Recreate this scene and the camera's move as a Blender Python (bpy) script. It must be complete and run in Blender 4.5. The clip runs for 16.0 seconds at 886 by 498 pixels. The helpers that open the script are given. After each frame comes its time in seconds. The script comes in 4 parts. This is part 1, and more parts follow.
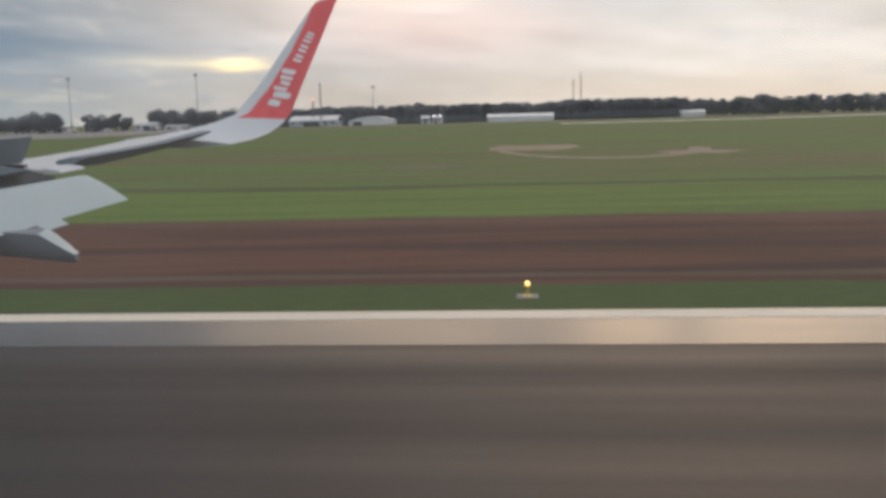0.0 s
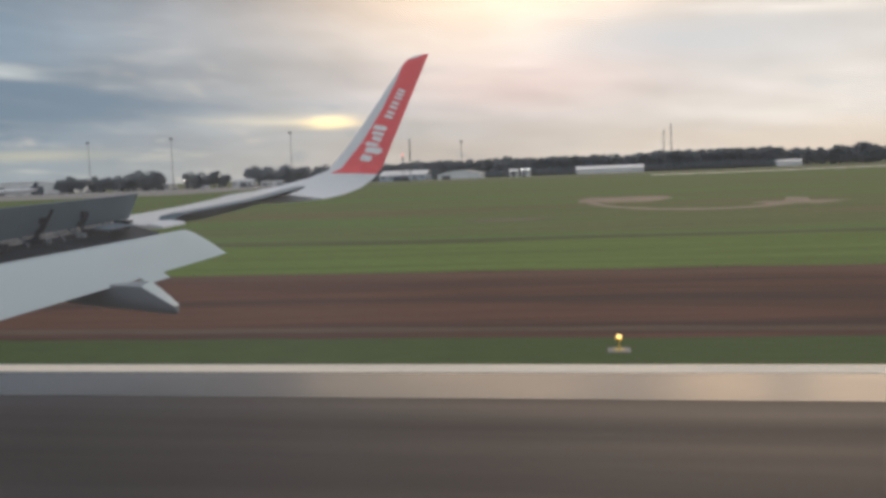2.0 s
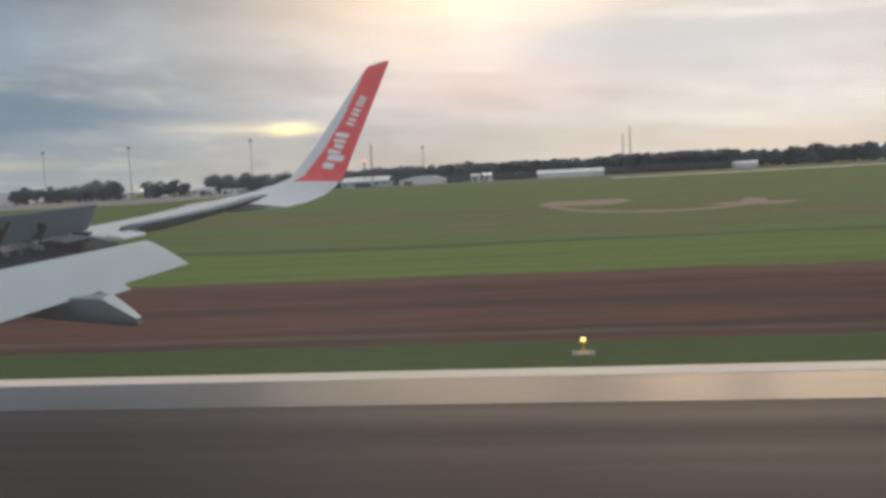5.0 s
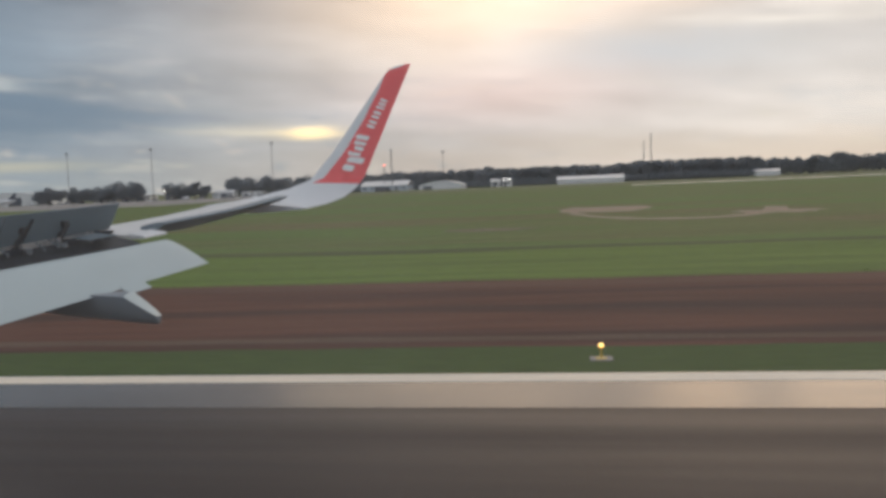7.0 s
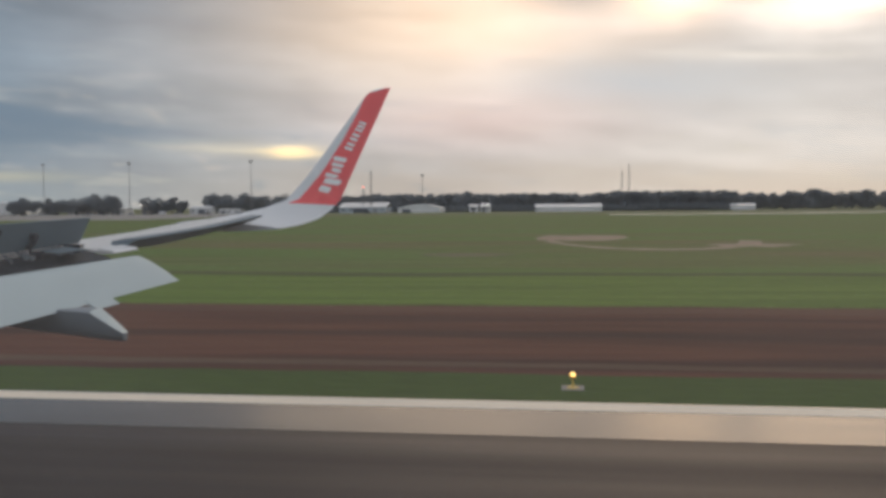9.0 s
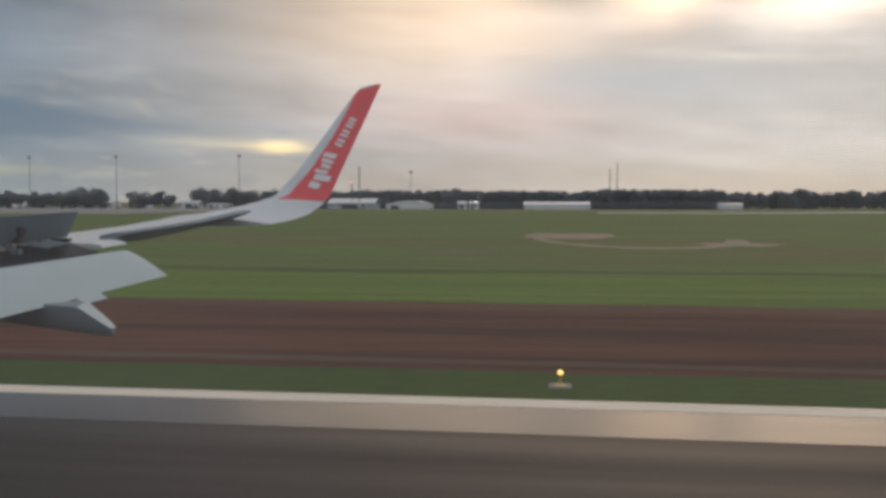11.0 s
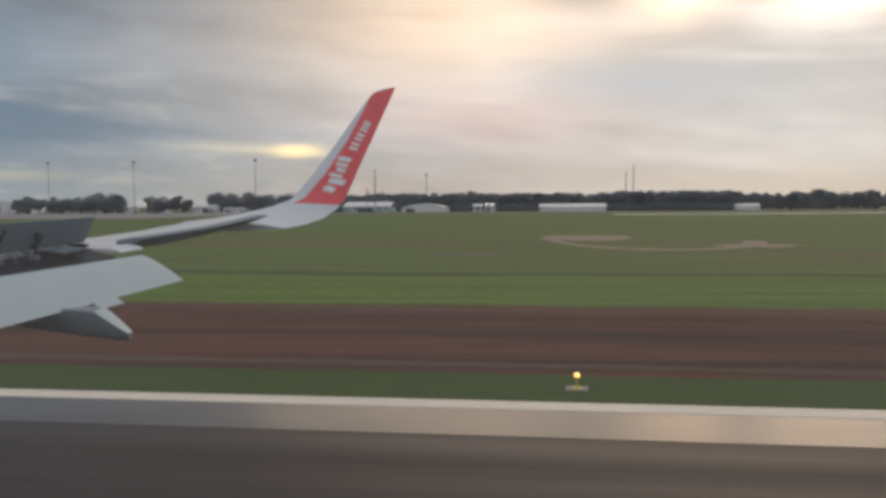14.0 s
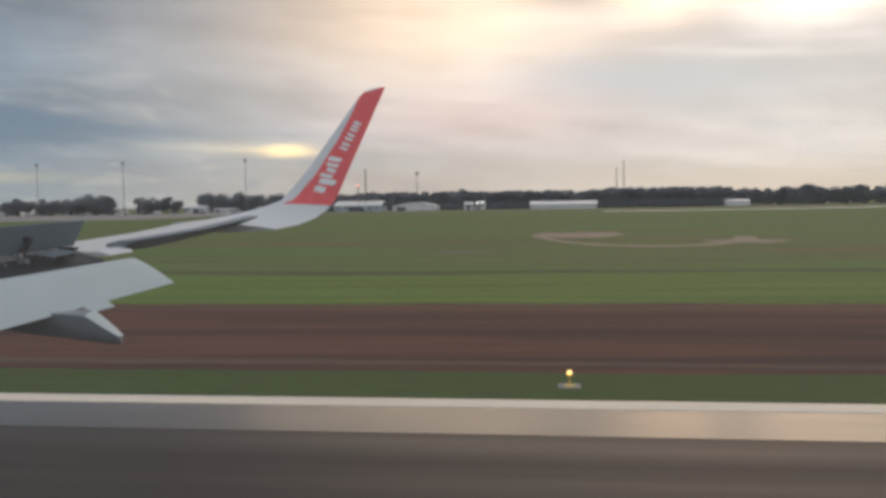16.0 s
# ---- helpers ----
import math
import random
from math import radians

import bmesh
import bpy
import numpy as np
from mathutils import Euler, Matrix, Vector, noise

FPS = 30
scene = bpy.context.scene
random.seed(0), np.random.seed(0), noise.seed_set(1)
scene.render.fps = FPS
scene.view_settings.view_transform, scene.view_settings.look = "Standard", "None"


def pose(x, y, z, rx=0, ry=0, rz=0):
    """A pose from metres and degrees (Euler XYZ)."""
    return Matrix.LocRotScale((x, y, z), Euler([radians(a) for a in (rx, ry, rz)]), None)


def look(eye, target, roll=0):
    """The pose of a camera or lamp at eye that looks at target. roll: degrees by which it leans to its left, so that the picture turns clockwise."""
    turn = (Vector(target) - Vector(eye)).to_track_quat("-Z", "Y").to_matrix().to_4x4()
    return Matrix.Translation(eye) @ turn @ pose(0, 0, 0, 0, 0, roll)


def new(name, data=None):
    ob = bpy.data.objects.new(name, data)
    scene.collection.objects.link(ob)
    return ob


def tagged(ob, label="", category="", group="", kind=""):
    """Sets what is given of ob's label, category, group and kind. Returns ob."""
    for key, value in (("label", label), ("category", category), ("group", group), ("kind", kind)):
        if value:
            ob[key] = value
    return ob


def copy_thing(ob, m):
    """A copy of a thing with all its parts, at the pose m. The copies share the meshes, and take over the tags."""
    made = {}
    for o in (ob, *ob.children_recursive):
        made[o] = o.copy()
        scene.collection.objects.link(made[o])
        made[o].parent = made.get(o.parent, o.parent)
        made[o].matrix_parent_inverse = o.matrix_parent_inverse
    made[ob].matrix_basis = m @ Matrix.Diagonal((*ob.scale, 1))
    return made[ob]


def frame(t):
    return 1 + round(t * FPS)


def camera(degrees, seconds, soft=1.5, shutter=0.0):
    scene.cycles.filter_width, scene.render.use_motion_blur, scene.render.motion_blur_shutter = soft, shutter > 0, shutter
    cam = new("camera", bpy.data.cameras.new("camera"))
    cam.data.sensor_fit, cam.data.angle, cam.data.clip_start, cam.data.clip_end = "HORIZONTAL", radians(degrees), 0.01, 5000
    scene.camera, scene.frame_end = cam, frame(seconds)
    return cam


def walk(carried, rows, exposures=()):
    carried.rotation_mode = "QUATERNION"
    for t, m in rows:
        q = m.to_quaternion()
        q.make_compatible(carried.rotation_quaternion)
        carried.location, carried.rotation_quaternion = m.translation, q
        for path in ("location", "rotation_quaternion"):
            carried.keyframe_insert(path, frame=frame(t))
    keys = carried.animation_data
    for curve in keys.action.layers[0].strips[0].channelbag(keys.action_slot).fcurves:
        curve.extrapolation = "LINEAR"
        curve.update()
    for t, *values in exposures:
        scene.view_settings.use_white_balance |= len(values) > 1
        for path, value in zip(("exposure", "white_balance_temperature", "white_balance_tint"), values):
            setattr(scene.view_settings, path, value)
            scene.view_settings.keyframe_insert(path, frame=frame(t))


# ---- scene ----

# The place is laid out from the aircraft: x aft, y out to starboard, z up; runway surface at z = 0.
cam = camera(53.0, 16.0, soft=3.6)
WALK = [
    (0.0, pose(0.021, 0.020, 4.593, 81.50, 1.49, 4.65)),
    (0.5, pose(-0.017, -0.008, 4.593, 82.75, 3.08, 6.91)),
    (1.0, pose(-0.003, 0.016, 4.596, 83.86, 2.75, 9.11)),
    (1.5, pose(-0.011, -0.005, 4.597, 84.90, 2.46, 10.57)),
    (2.0, pose(0.006, 0.013, 4.590, 85.09, 2.25, 10.30)),
    (2.5, pose(0.000, -0.000, 4.600, 85.34, 2.60, 10.00)),
    (3.0, pose(0.001, 0.019, 4.601, 85.15, 2.61, 9.94)),
    (3.5, pose(-0.011, -0.012, 4.597, 85.27, 2.63, 9.51)),
    (6.0, pose(-0.004, 0.019, 4.609, 85.29, 3.13, 7.36)),
    (6.5, pose(0.026, 0.022, 4.603, 85.18, 3.02, 7.70)),
    (7.0, pose(-0.002, -0.021, 4.572, 85.71, 2.38, 9.11)),
    (7.5, pose(0.049, 0.011, 4.591, 86.98, 1.34, 9.13)),
    (8.0, pose(0.010, 0.014, 4.602, 87.33, 1.06, 8.47)),
    (8.5, pose(0.041, 0.025, 4.589, 87.28, 0.77, 8.07)),
    (11.0, pose(0.014, 0.021, 4.600, 86.99, -0.09, 7.00)),
    (11.5, pose(0.014, -0.003, 4.595, 87.13, -0.99, 9.04)),
    (12.0, pose(0.040, 0.027, 4.584, 87.14, -1.86, 9.28)),
    (12.5, pose(0.037, 0.028, 4.599, 87.07, -1.60, 9.47)),
    (13.0, pose(0.028, 0.021, 4.603, 87.35, -0.43, 8.44)),
    (13.5, pose(0.040, 0.025, 4.597, 87.23, 0.21, 7.82)),
    (14.0, pose(0.027, 0.040, 4.603, 87.17, 0.32, 8.01)),
    (14.5, pose(0.018, 0.023, 4.598, 87.13, 0.67, 7.83)),
    (15.0, pose(0.025, 0.058, 4.621, 86.64, 0.94, 7.40)),
    (15.5, pose(0.020, 0.035, 4.611, 86.80, 1.12, 7.22)),
    (16.0, pose(0.022, 0.053, 4.619, 87.06, 0.87, 7.42)),
]
# the phone's own exposure drifts a little
walk(cam, WALK, [(0.0, 0.14), (0.5, 0.17), (1.5, 0.05), (2.5, 0.05), (3.0, 0.10), (3.5, 0.22), (6.0, -0.04), (6.5, 0.02), (7.5, -0.03), (8.5, -0.06), (11.0, -0.24), (12.5, -0.24), (14.5, -0.09), (16.0, -0.04)])

# ---------------------------------------------------------------- light
SUN_AZ, SUN_EL = 16.0, 18.0          # degrees from abeam towards aft, and up
world = bpy.data.worlds.new("evening_sky")
scene.world = world
world.use_nodes = True
nt = world.node_tree
nt.nodes.clear()


def sock(tree, target, value):
    if isinstance(value, (int, float)):
        target.default_value = value
    else:
        tree.links.new(value, target)


def calc(tree, op, a, b=0.0, c=None):
    n = tree.nodes.new("ShaderNodeMath")
    n.operation = op
    sock(tree, n.inputs[0], a)
    sock(tree, n.inputs[1], b)
    if c is not None:
        sock(tree, n.inputs[2], c)
    return n.outputs[0]


def blend(tree, fac, a, b, mode="MIX"):
    n = tree.nodes.new("ShaderNodeMix")
    n.data_type, n.blend_type = "RGBA", mode
    sock(tree, n.inputs[0], fac)
    for i, v in ((6, a), (7, b)):
        if isinstance(v, tuple):
            n.inputs[i].default_value = (*v, 1)
        else:
            tree.links.new(v, n.inputs[i])
    return n.outputs[2]


def smooth(tree, x, lo, hi):
    n = tree.nodes.new("ShaderNodeMapRange")
    n.interpolation_type = "SMOOTHSTEP"
    sock(tree, n.inputs[0], x)
    n.inputs[1].default_value, n.inputs[2].default_value = lo, hi
    return n.outputs[0]


def sky_world(t):
    geo = t.nodes.new("ShaderNodeTexCoord")
    sep = t.nodes.new("ShaderNodeSeparateXYZ")
    t.links.new(geo.outputs["Generated"], sep.inputs[0])
    x, y, z = sep.outputs
    az = calc(t, "MULTIPLY", calc(t, "ARCTAN2", x, y), 57.2958)
    el = calc(t, "MULTIPLY", calc(t, "ARCSINE", z), 57.2958)

    def cloud(sx, sy, detail, seed, rough=0.55):
        v = t.nodes.new("ShaderNodeCombineXYZ")
        t.links.new(calc(t, "MULTIPLY", az, sx), v.inputs[0])
        # layers slope gently down towards aft
        t.links.new(calc(t, "MULTIPLY", calc(t, "MULTIPLY_ADD", az, 0.06, el), sy), v.inputs[1])
        v.inputs[2].default_value = seed
        n = t.nodes.new("ShaderNodeTexNoise")
        n.inputs["Scale"].default_value = 1.0
        n.inputs["Detail"].default_value = detail
        n.inputs["Roughness"].default_value = rough
        t.links.new(v.outputs[0], n.inputs["Vector"])
        return n.outputs["Fac"]

    def spot(a0, e0, sa, se, slope=0.0):
        da = calc(t, "SUBTRACT", az, a0)
        de = calc(t, "SUBTRACT", calc(t, "MULTIPLY_ADD", da, slope, el), e0)
        da, de = calc(t, "DIVIDE", da, sa), calc(t, "DIVIDE", de, se)
        r = calc(t, "ADD", calc(t, "MULTIPLY", da, da), calc(t, "MULTIPLY", de, de))
        return calc(t, "POWER", 2.71828, calc(t, "MULTIPLY", r, -1.0))

    sky = t.nodes.new("ShaderNodeTexSky")
    sky.sky_type, sky.sun_disc = "NISHITA", False
    sky.sun_elevation, sky.sun_rotation = radians(SUN_EL), radians(SUN_AZ)
    clear = blend(t, 1.0, sky.outputs[0], (0.055, 0.062, 0.075), "MULTIPLY")

    big, mid, fine = cloud(0.05, 0.17, 3, 3.1, 0.5), cloud(0.085, 0.50, 5, 8.4, 0.5), cloud(0.2, 1.5, 3, 1.7, 0.5)
    # thick cloud deck: blue-grey ahead, warm towards the sun and aft of it
    deck = blend(t, smooth(t, az, -42, -14), (0.190, 0.268, 0.345), (0.480, 0.468, 0.462))
    deck = blend(t, smooth(t, az, -20, 8), deck, (0.68, 0.635, 0.612))
    # unseen sky opposite the sun, brightened to light the winglet and the trees
    deck = blend(t, smooth(t, calc(t, "ABSOLUTE", az), 45, 120), deck, (0.66, 0.70, 0.78))
    deck = blend(t, smooth(t, el, 14, 60), deck, (0.59, 0.615, 0.66))
    puff = cloud(0.16, 0.34, 6, 5.6, 0.62)
    mid_puff = calc(t, "MULTIPLY_ADD", calc(t, "SUBTRACT", puff, 0.5), 0.55, mid)
    shade = calc(t, "MULTIPLY_ADD", calc(t, "SUBTRACT", mid_puff, 0.5), 0.80, calc(t, "MULTIPLY_ADD", calc(t, "SUBTRACT", big, 0.5), 0.9, 1.0))
    g = t.nodes.new("ShaderNodeCombineColor")
    for i in range(3):
        t.links.new(shade, g.inputs[i])
    deck = blend(t, 1.0, deck, g.outputs[0], "MULTIPLY")
    # pale low band under the deck
    low = calc(t, "MULTIPLY", smooth(t, calc(t, "MULTIPLY_ADD", calc(t, "SUBTRACT", mid, 0.5), 6.0, el), 3.4, 1.2), 0.6)
    deck = blend(t, low, deck, blend(t, smooth(t, az, -34, -8), (0.34, 0.38, 0.392), (0.60, 0.525, 0.47)))
    # torn bright gaps between the layers
    gap = calc(t, "MULTIPLY", smooth(t, fine, 0.56, 0.74), smooth(t, el, 12, 3))
    deck = blend(t, calc(t, "MULTIPLY", gap, 0.30), deck, (0.70, 0.66, 0.58))
    # small torn cloudlets, lit from below on one side
    wisp, veil = cloud(0.34, 1.05, 6, 12.7, 0.6), cloud(0.11, 0.62, 5, 21.3, 0.6)
    low_zone = calc(t, "MULTIPLY", smooth(t, el, 9.5, 3.5), smooth(t, az, 4, -16))
    deck = blend(t, calc(t, "MULTIPLY", calc(t, "MULTIPLY", smooth(t, wisp, 0.40, 0.26), low_zone), 0.40), deck, (0.24, 0.315, 0.39))
    deck = blend(t, calc(t, "MULTIPLY", calc(t, "MULTIPLY", smooth(t, wisp, 0.57, 0.72), low_zone), 0.42), deck, (0.74, 0.66, 0.58))
    deck = blend(t, calc(t, "MULTIPLY", smooth(t, veil, 0.53, 0.75), 0.32), deck, (0.72, 0.70, 0.685))
    deck = blend(t, calc(t, "MULTIPLY", smooth(t, veil, 0.46, 0.28), 0.28), deck, (0.40, 0.445, 0.50))
    streak = calc(t, "MULTIPLY", spot(-36.5, 6.7, 2.2, 0.38, 0.12), calc(t, "MULTIPLY_ADD", fine, 1.5, 0.0))
    deck = blend(t, streak, deck, (0.70, 0.73, 0.72))
    deck = blend(t, calc(t, "MULTIPLY", spot(-35, 1.9, 4.0, 0.35, 0.0), 0.6), deck, (0.62, 0.57, 0.42))
    # dark bank with a torn upper rim, thinning out towards the sun
    rim_el = calc(t, "ADD", calc(t, "MULTIPLY_ADD", calc(t, "ADD", az, 37.0), 0.10, el), calc(t, "MULTIPLY_ADD", fine, 1.6, -0.8))
    bank = calc(t, "MULTIPLY", smooth(t, rim_el, 6.7, 5.9), calc(t, "MULTIPLY", smooth(t, el, 2.8, 4.6), smooth(t, az, -16, -34)))
    deck = blend(t, calc(t, "MULTIPLY", bank, 0.85), deck, (0.170, 0.240, 0.320))
    # thinner cloud in front of the sun, and the lit rim of a low cloud
    glow = calc(t, "MULTIPLY", spot(-6.8, 11.8, 12.5, 4.4), calc(t, "MULTIPLY_ADD", big, 0.9, 0.5))
    deck = blend(t, glow, deck, (0.75, 0.46, 0.21), "ADD")
    # glows kept above the view, added to mirror as patches in the edge strip
    for a0, e0, sa0, k0 in ((6.8, 14.8, 2.2, 3.6), (15.8, 14.6, 3.6, 4.2), (25.0, 15.0, 5.0, 2.0)):
        deck = blend(t, calc(t, "MULTIPLY", spot(a0, e0, sa0, 2.3), calc(t, "MULTIPLY_ADD", mid_puff, 1.2 * k0, 0.3 * k0)), deck, (1.0, 0.60, 0.28), "ADD")
    # the veiled sun's own glow, high in the west, boosted above the view to brighten the asphalt aft
    deck = blend(t, calc(t, "MULTIPLY", spot(11.0, 22.0, 15.0, 6.5), calc(t, "MULTIPLY_ADD", mid_puff, 1.2, 0.3)), deck, (3.1, 2.1, 1.25), "ADD")
    # an unseen dark patch high ahead, added to darken its reflection in the asphalt
    deck = blend(t, calc(t, "MULTIPLY", spot(-31.0, 19.0, 14.0, 6.5), 0.85), deck, (0.125, 0.145, 0.175))
    # thicker grey clouds between the glows, added above the view to break up the reflection
    deck = blend(t, calc(t, "MULTIPLY", spot(0.8, 15.2, 3.0, 3.2, 0.1), 0.75), deck, (0.31, 0.31, 0.33))
    deck = blend(t, calc(t, "MULTIPLY", spot(11.0, 14.0, 1.6, 2.6, 0.1), 0.55), deck, (0.42, 0.40, 0.40))
    deck = blend(t, calc(t, "MULTIPLY", spot(14.5, 10.4, 4.5, 1.5), mid_puff), deck, (0.75, 0.70, 0.62), "ADD")
    rim = calc(t, "MULTIPLY", spot(10, 8.9, 5.5, 0.35, 0.06), calc(t, "MULTIPLY_ADD", fine, 1.3, 0.0))
    deck = blend(t, rim, deck, (0.42, 0.38, 0.30), "ADD")
    deck = blend(t, calc(t, "MULTIPLY", calc(t, "MULTIPLY", spot(6.0, 7.6, 8.5, 2.1, 0.03), calc(t, "MULTIPLY_ADD", mid_puff, 1.0, 0.4)), 0.85), deck, (0.575, 0.600, 0.625))
    deck = blend(t, spot(-5, 5.4, 9, 2.0), deck, (0.16, 0.050, 0.035), "ADD")
    halo = calc(t, "MULTIPLY", spot(-20.0, 3.65, 4.6, 0.45, 0.02), calc(t, "MULTIPLY_ADD", fine, 1.3, 0.0))
    deck = blend(t, halo, deck, (0.36, 0.29, 0.15), "ADD")
    core = calc(t, "MULTIPLY", spot(-17.4, 3.45, 1.75, 0.45), smooth(t, calc(t, "ADD", fine, calc(t, "MULTIPLY", spot(-17.2, 3.4, 1.2, 0.45), 0.35)), 0.40, 0.70))
    deck = blend(t, core, deck, (0.90, 0.62, 0.14), "ADD")
    whole = blend(t, 0.93, clear, deck)
    bg = t.nodes.new("ShaderNodeBackground")
    t.links.new(whole, bg.inputs[0])
    bg.inputs[1].default_value = 1.0
    out = t.nodes.new("ShaderNodeOutputWorld")
    t.links.new(bg.outputs[0], out.inputs[0])


sky_world(nt)

sun = new("sun", bpy.data.lights.new("sun", "SUN"))
sun.data.energy, sun.data.angle, sun.data.color = 0.35, radians(70), (1.0, 0.74, 0.46)
sa, se = radians(SUN_AZ), radians(SUN_EL)
sun.matrix_world = look((0, 0, 60), (-60 * math.sin(sa) * math.cos(se), -60 * math.cos(sa) * math.cos(se), 60 - 60 * math.sin(se)))

# ---------------------------------------------------------------- materials


def material(name, base, rough=0.6, metal=0.0, var=0.25, scale=3.0, fine=40.0, bump=0.15, stretch=(1, 1, 1), tint=None,
             emit=None, spec=0.5, leaf=0.0, island=0.0, obj_var=0.0, rough_var=0.12, bump_dist=0.02):
    """A surface with a broad and a fine variation of colour and roughness, and a fine relief, in metres."""
    m = bpy.data.materials.new(name)
    m.use_nodes = True
    t = m.node_tree
    b = t.nodes["Principled BSDF"]
    co = t.nodes.new("ShaderNodeNewGeometry")
    mp = t.nodes.new("ShaderNodeMapping")
    mp.inputs["Scale"].default_value = stretch
    t.links.new(co.outputs["Position"], mp.inputs[0])

    def nz(s, d):
        n = t.nodes.new("ShaderNodeTexNoise")
        n.inputs["Scale"].default_value, n.inputs["Detail"].default_value = s, d
        t.links.new(mp.outputs[0], n.inputs["Vector"])
        return n.outputs["Fac"]

    a, f = nz(scale, 4), nz(fine, 3)
    tint = tint or tuple(c * 0.6 for c in base)
    col = blend(t, calc(t, "MULTIPLY", smooth(t, a, 0.35, 0.72), min(1.0, var * 2)), base, tint)
    k = calc(t, "MULTIPLY_ADD", calc(t, "SUBTRACT", f, 0.5), var * 1.6, 1.0)
    if island:
        k = calc(t, "MULTIPLY", k, calc(t, "MULTIPLY_ADD", co.outputs["Random Per Island"], island, 1.0 - island / 2))
    if obj_var:
        oi = t.nodes.new("ShaderNodeObjectInfo")
        k = calc(t, "MULTIPLY", k, calc(t, "MULTIPLY_ADD", oi.outputs["Random"], obj_var, 1.0 - obj_var / 2))
    g = t.nodes.new("ShaderNodeCombineColor")
    for i in range(3):
        t.links.new(k, g.inputs[i])
    t.links.new(blend(t, 1.0, col, g.outputs[0], "MULTIPLY"), b.inputs["Base Color"])
    t.links.new(calc(t, "MULTIPLY_ADD", calc(t, "SUBTRACT", a, 0.5), rough_var * 2, rough), b.inputs["Roughness"])
    b.inputs["Metallic"].default_value = metal
    b.inputs["Specular IOR Level"].default_value = spec
    if bump:
        bp = t.nodes.new("ShaderNodeBump")
        bp.inputs["Strength"].default_value, bp.inputs["Distance"].default_value = bump, bump_dist
        t.links.new(f, bp.inputs["Height"])
        t.links.new(bp.outputs[0], b.inputs["Normal"])
    if leaf:
        tr, mix = t.nodes.new("ShaderNodeBsdfTranslucent"), t.nodes.new("ShaderNodeMixShader")
        t.links.new(b.inputs["Base Color"].links[0].from_socket, tr.inputs[0])
        mix.inputs[0].default_value = leaf
        t.links.new(b.outputs[0], mix.inputs[1])
        t.links.new(tr.outputs[0], mix.inputs[2])
        t.links.new(mix.outputs[0], t.nodes["Material Output"].inputs[0])
    if emit:
        b.inputs["Emission Color"].default_value, b.inputs["Emission Strength"].default_value = (*emit[:3], 1), emit[3]
    return m


def grass_material():
    """Mown airfield grass: stripes along the runway, olive and dry patches."""
    m = bpy.data.materials.new("mown_grass")
    m.use_nodes = True
    t = m.node_tree
    b = t.nodes["Principled BSDF"]
    co = t.nodes.new("ShaderNodeNewGeometry")

    def nz(stretch, s, d, seed=0.0):
        mp = t.nodes.new("ShaderNodeMapping")
        mp.inputs["Scale"].default_value = stretch
        mp.inputs["Location"].default_value = (seed, seed, 0)
        t.links.new(co.outputs["Position"], mp.inputs[0])
        n = t.nodes.new("ShaderNodeTexNoise")
        n.inputs["Scale"].default_value, n.inputs["Detail"].default_value = s, d
        t.links.new(mp.outputs[0], n.inputs["Vector"])
        return n.outputs["Fac"]

    sep = t.nodes.new("ShaderNodeSeparateXYZ")
    t.links.new(co.outputs["Position"], sep.inputs[0])
    y = sep.outputs[1]
    broad, stripe, grain = nz((0.25, 1, 1), 0.035, 4), nz((0.07, 1, 1), 0.55, 3, 7.0), nz((0.35, 1, 1), 2.6, 4)
    # lusher swath next to the bare earth, rougher grass beyond
    wob = calc(t, "MULTIPLY_ADD", calc(t, "SUBTRACT", nz((0.4, 1, 1), 0.12, 3), 0.5), 5.0, y)
    rough_side = smooth(t, wob, 57.5, 60.0)
    col = blend(t, rough_side, (0.110, 0.180, 0.024), (0.100, 0.158, 0.034))
    col = blend(t, calc(t, "MULTIPLY", smooth(t, broad, 0.40, 0.60), calc(t, "MULTIPLY_ADD", rough_side, 0.72, 0.12)), col, (0.145, 0.112, 0.052))
    col = blend(t, calc(t, "MULTIPLY", smooth(t, stripe, 0.40, 0.66), 0.6), col, (0.064, 0.106, 0.016))
    col = blend(t, calc(t, "MULTIPLY", smooth(t, wob, 90.0, 180.0), 0.6), col, (0.092, 0.142, 0.032))
    # dull, paler grass towards the woods and the apron, with distance haze painted into its colour
    col = blend(t, calc(t, "MULTIPLY", smooth(t, wob, 300.0, 520.0), 0.7), col, (0.150, 0.150, 0.085))
    # darker, denser grass between the paving and the bare earth
    col = blend(t, calc(t, "MULTIPLY", smooth(t, wob, 32.0, 28.0), 0.9), col, (0.038, 0.068, 0.011))
    # the unmown rim between the two swaths
    rim = calc(t, "MULTIPLY", smooth(t, wob, 57.4, 58.4), smooth(t, wob, 61.5, 59.0))
    col = blend(t, calc(t, "MULTIPLY", rim, 0.7), col, (0.050, 0.055, 0.022))
    k = calc(t, "MULTIPLY_ADD", calc(t, "SUBTRACT", grain, 0.5), 0.7, 1.0)
    g = t.nodes.new("ShaderNodeCombineColor")
    for i in range(3):
        t.links.new(k, g.inputs[i])
    t.links.new(blend(t, 1.0, col, g.outputs[0], "MULTIPLY"), b.inputs["Base Color"])
    b.inputs["Roughness"].default_value = 0.9
    b.inputs["Specular IOR Level"].default_value = 0.15
    bp = t.nodes.new("ShaderNodeBump")
    bp.inputs["Strength"].default_value, bp.inputs["Distance"].default_value = 0.5, 0.1
    t.links.new(grain, bp.inputs["Height"])
    t.links.new(bp.outputs[0], b.inputs["Normal"])
    return m


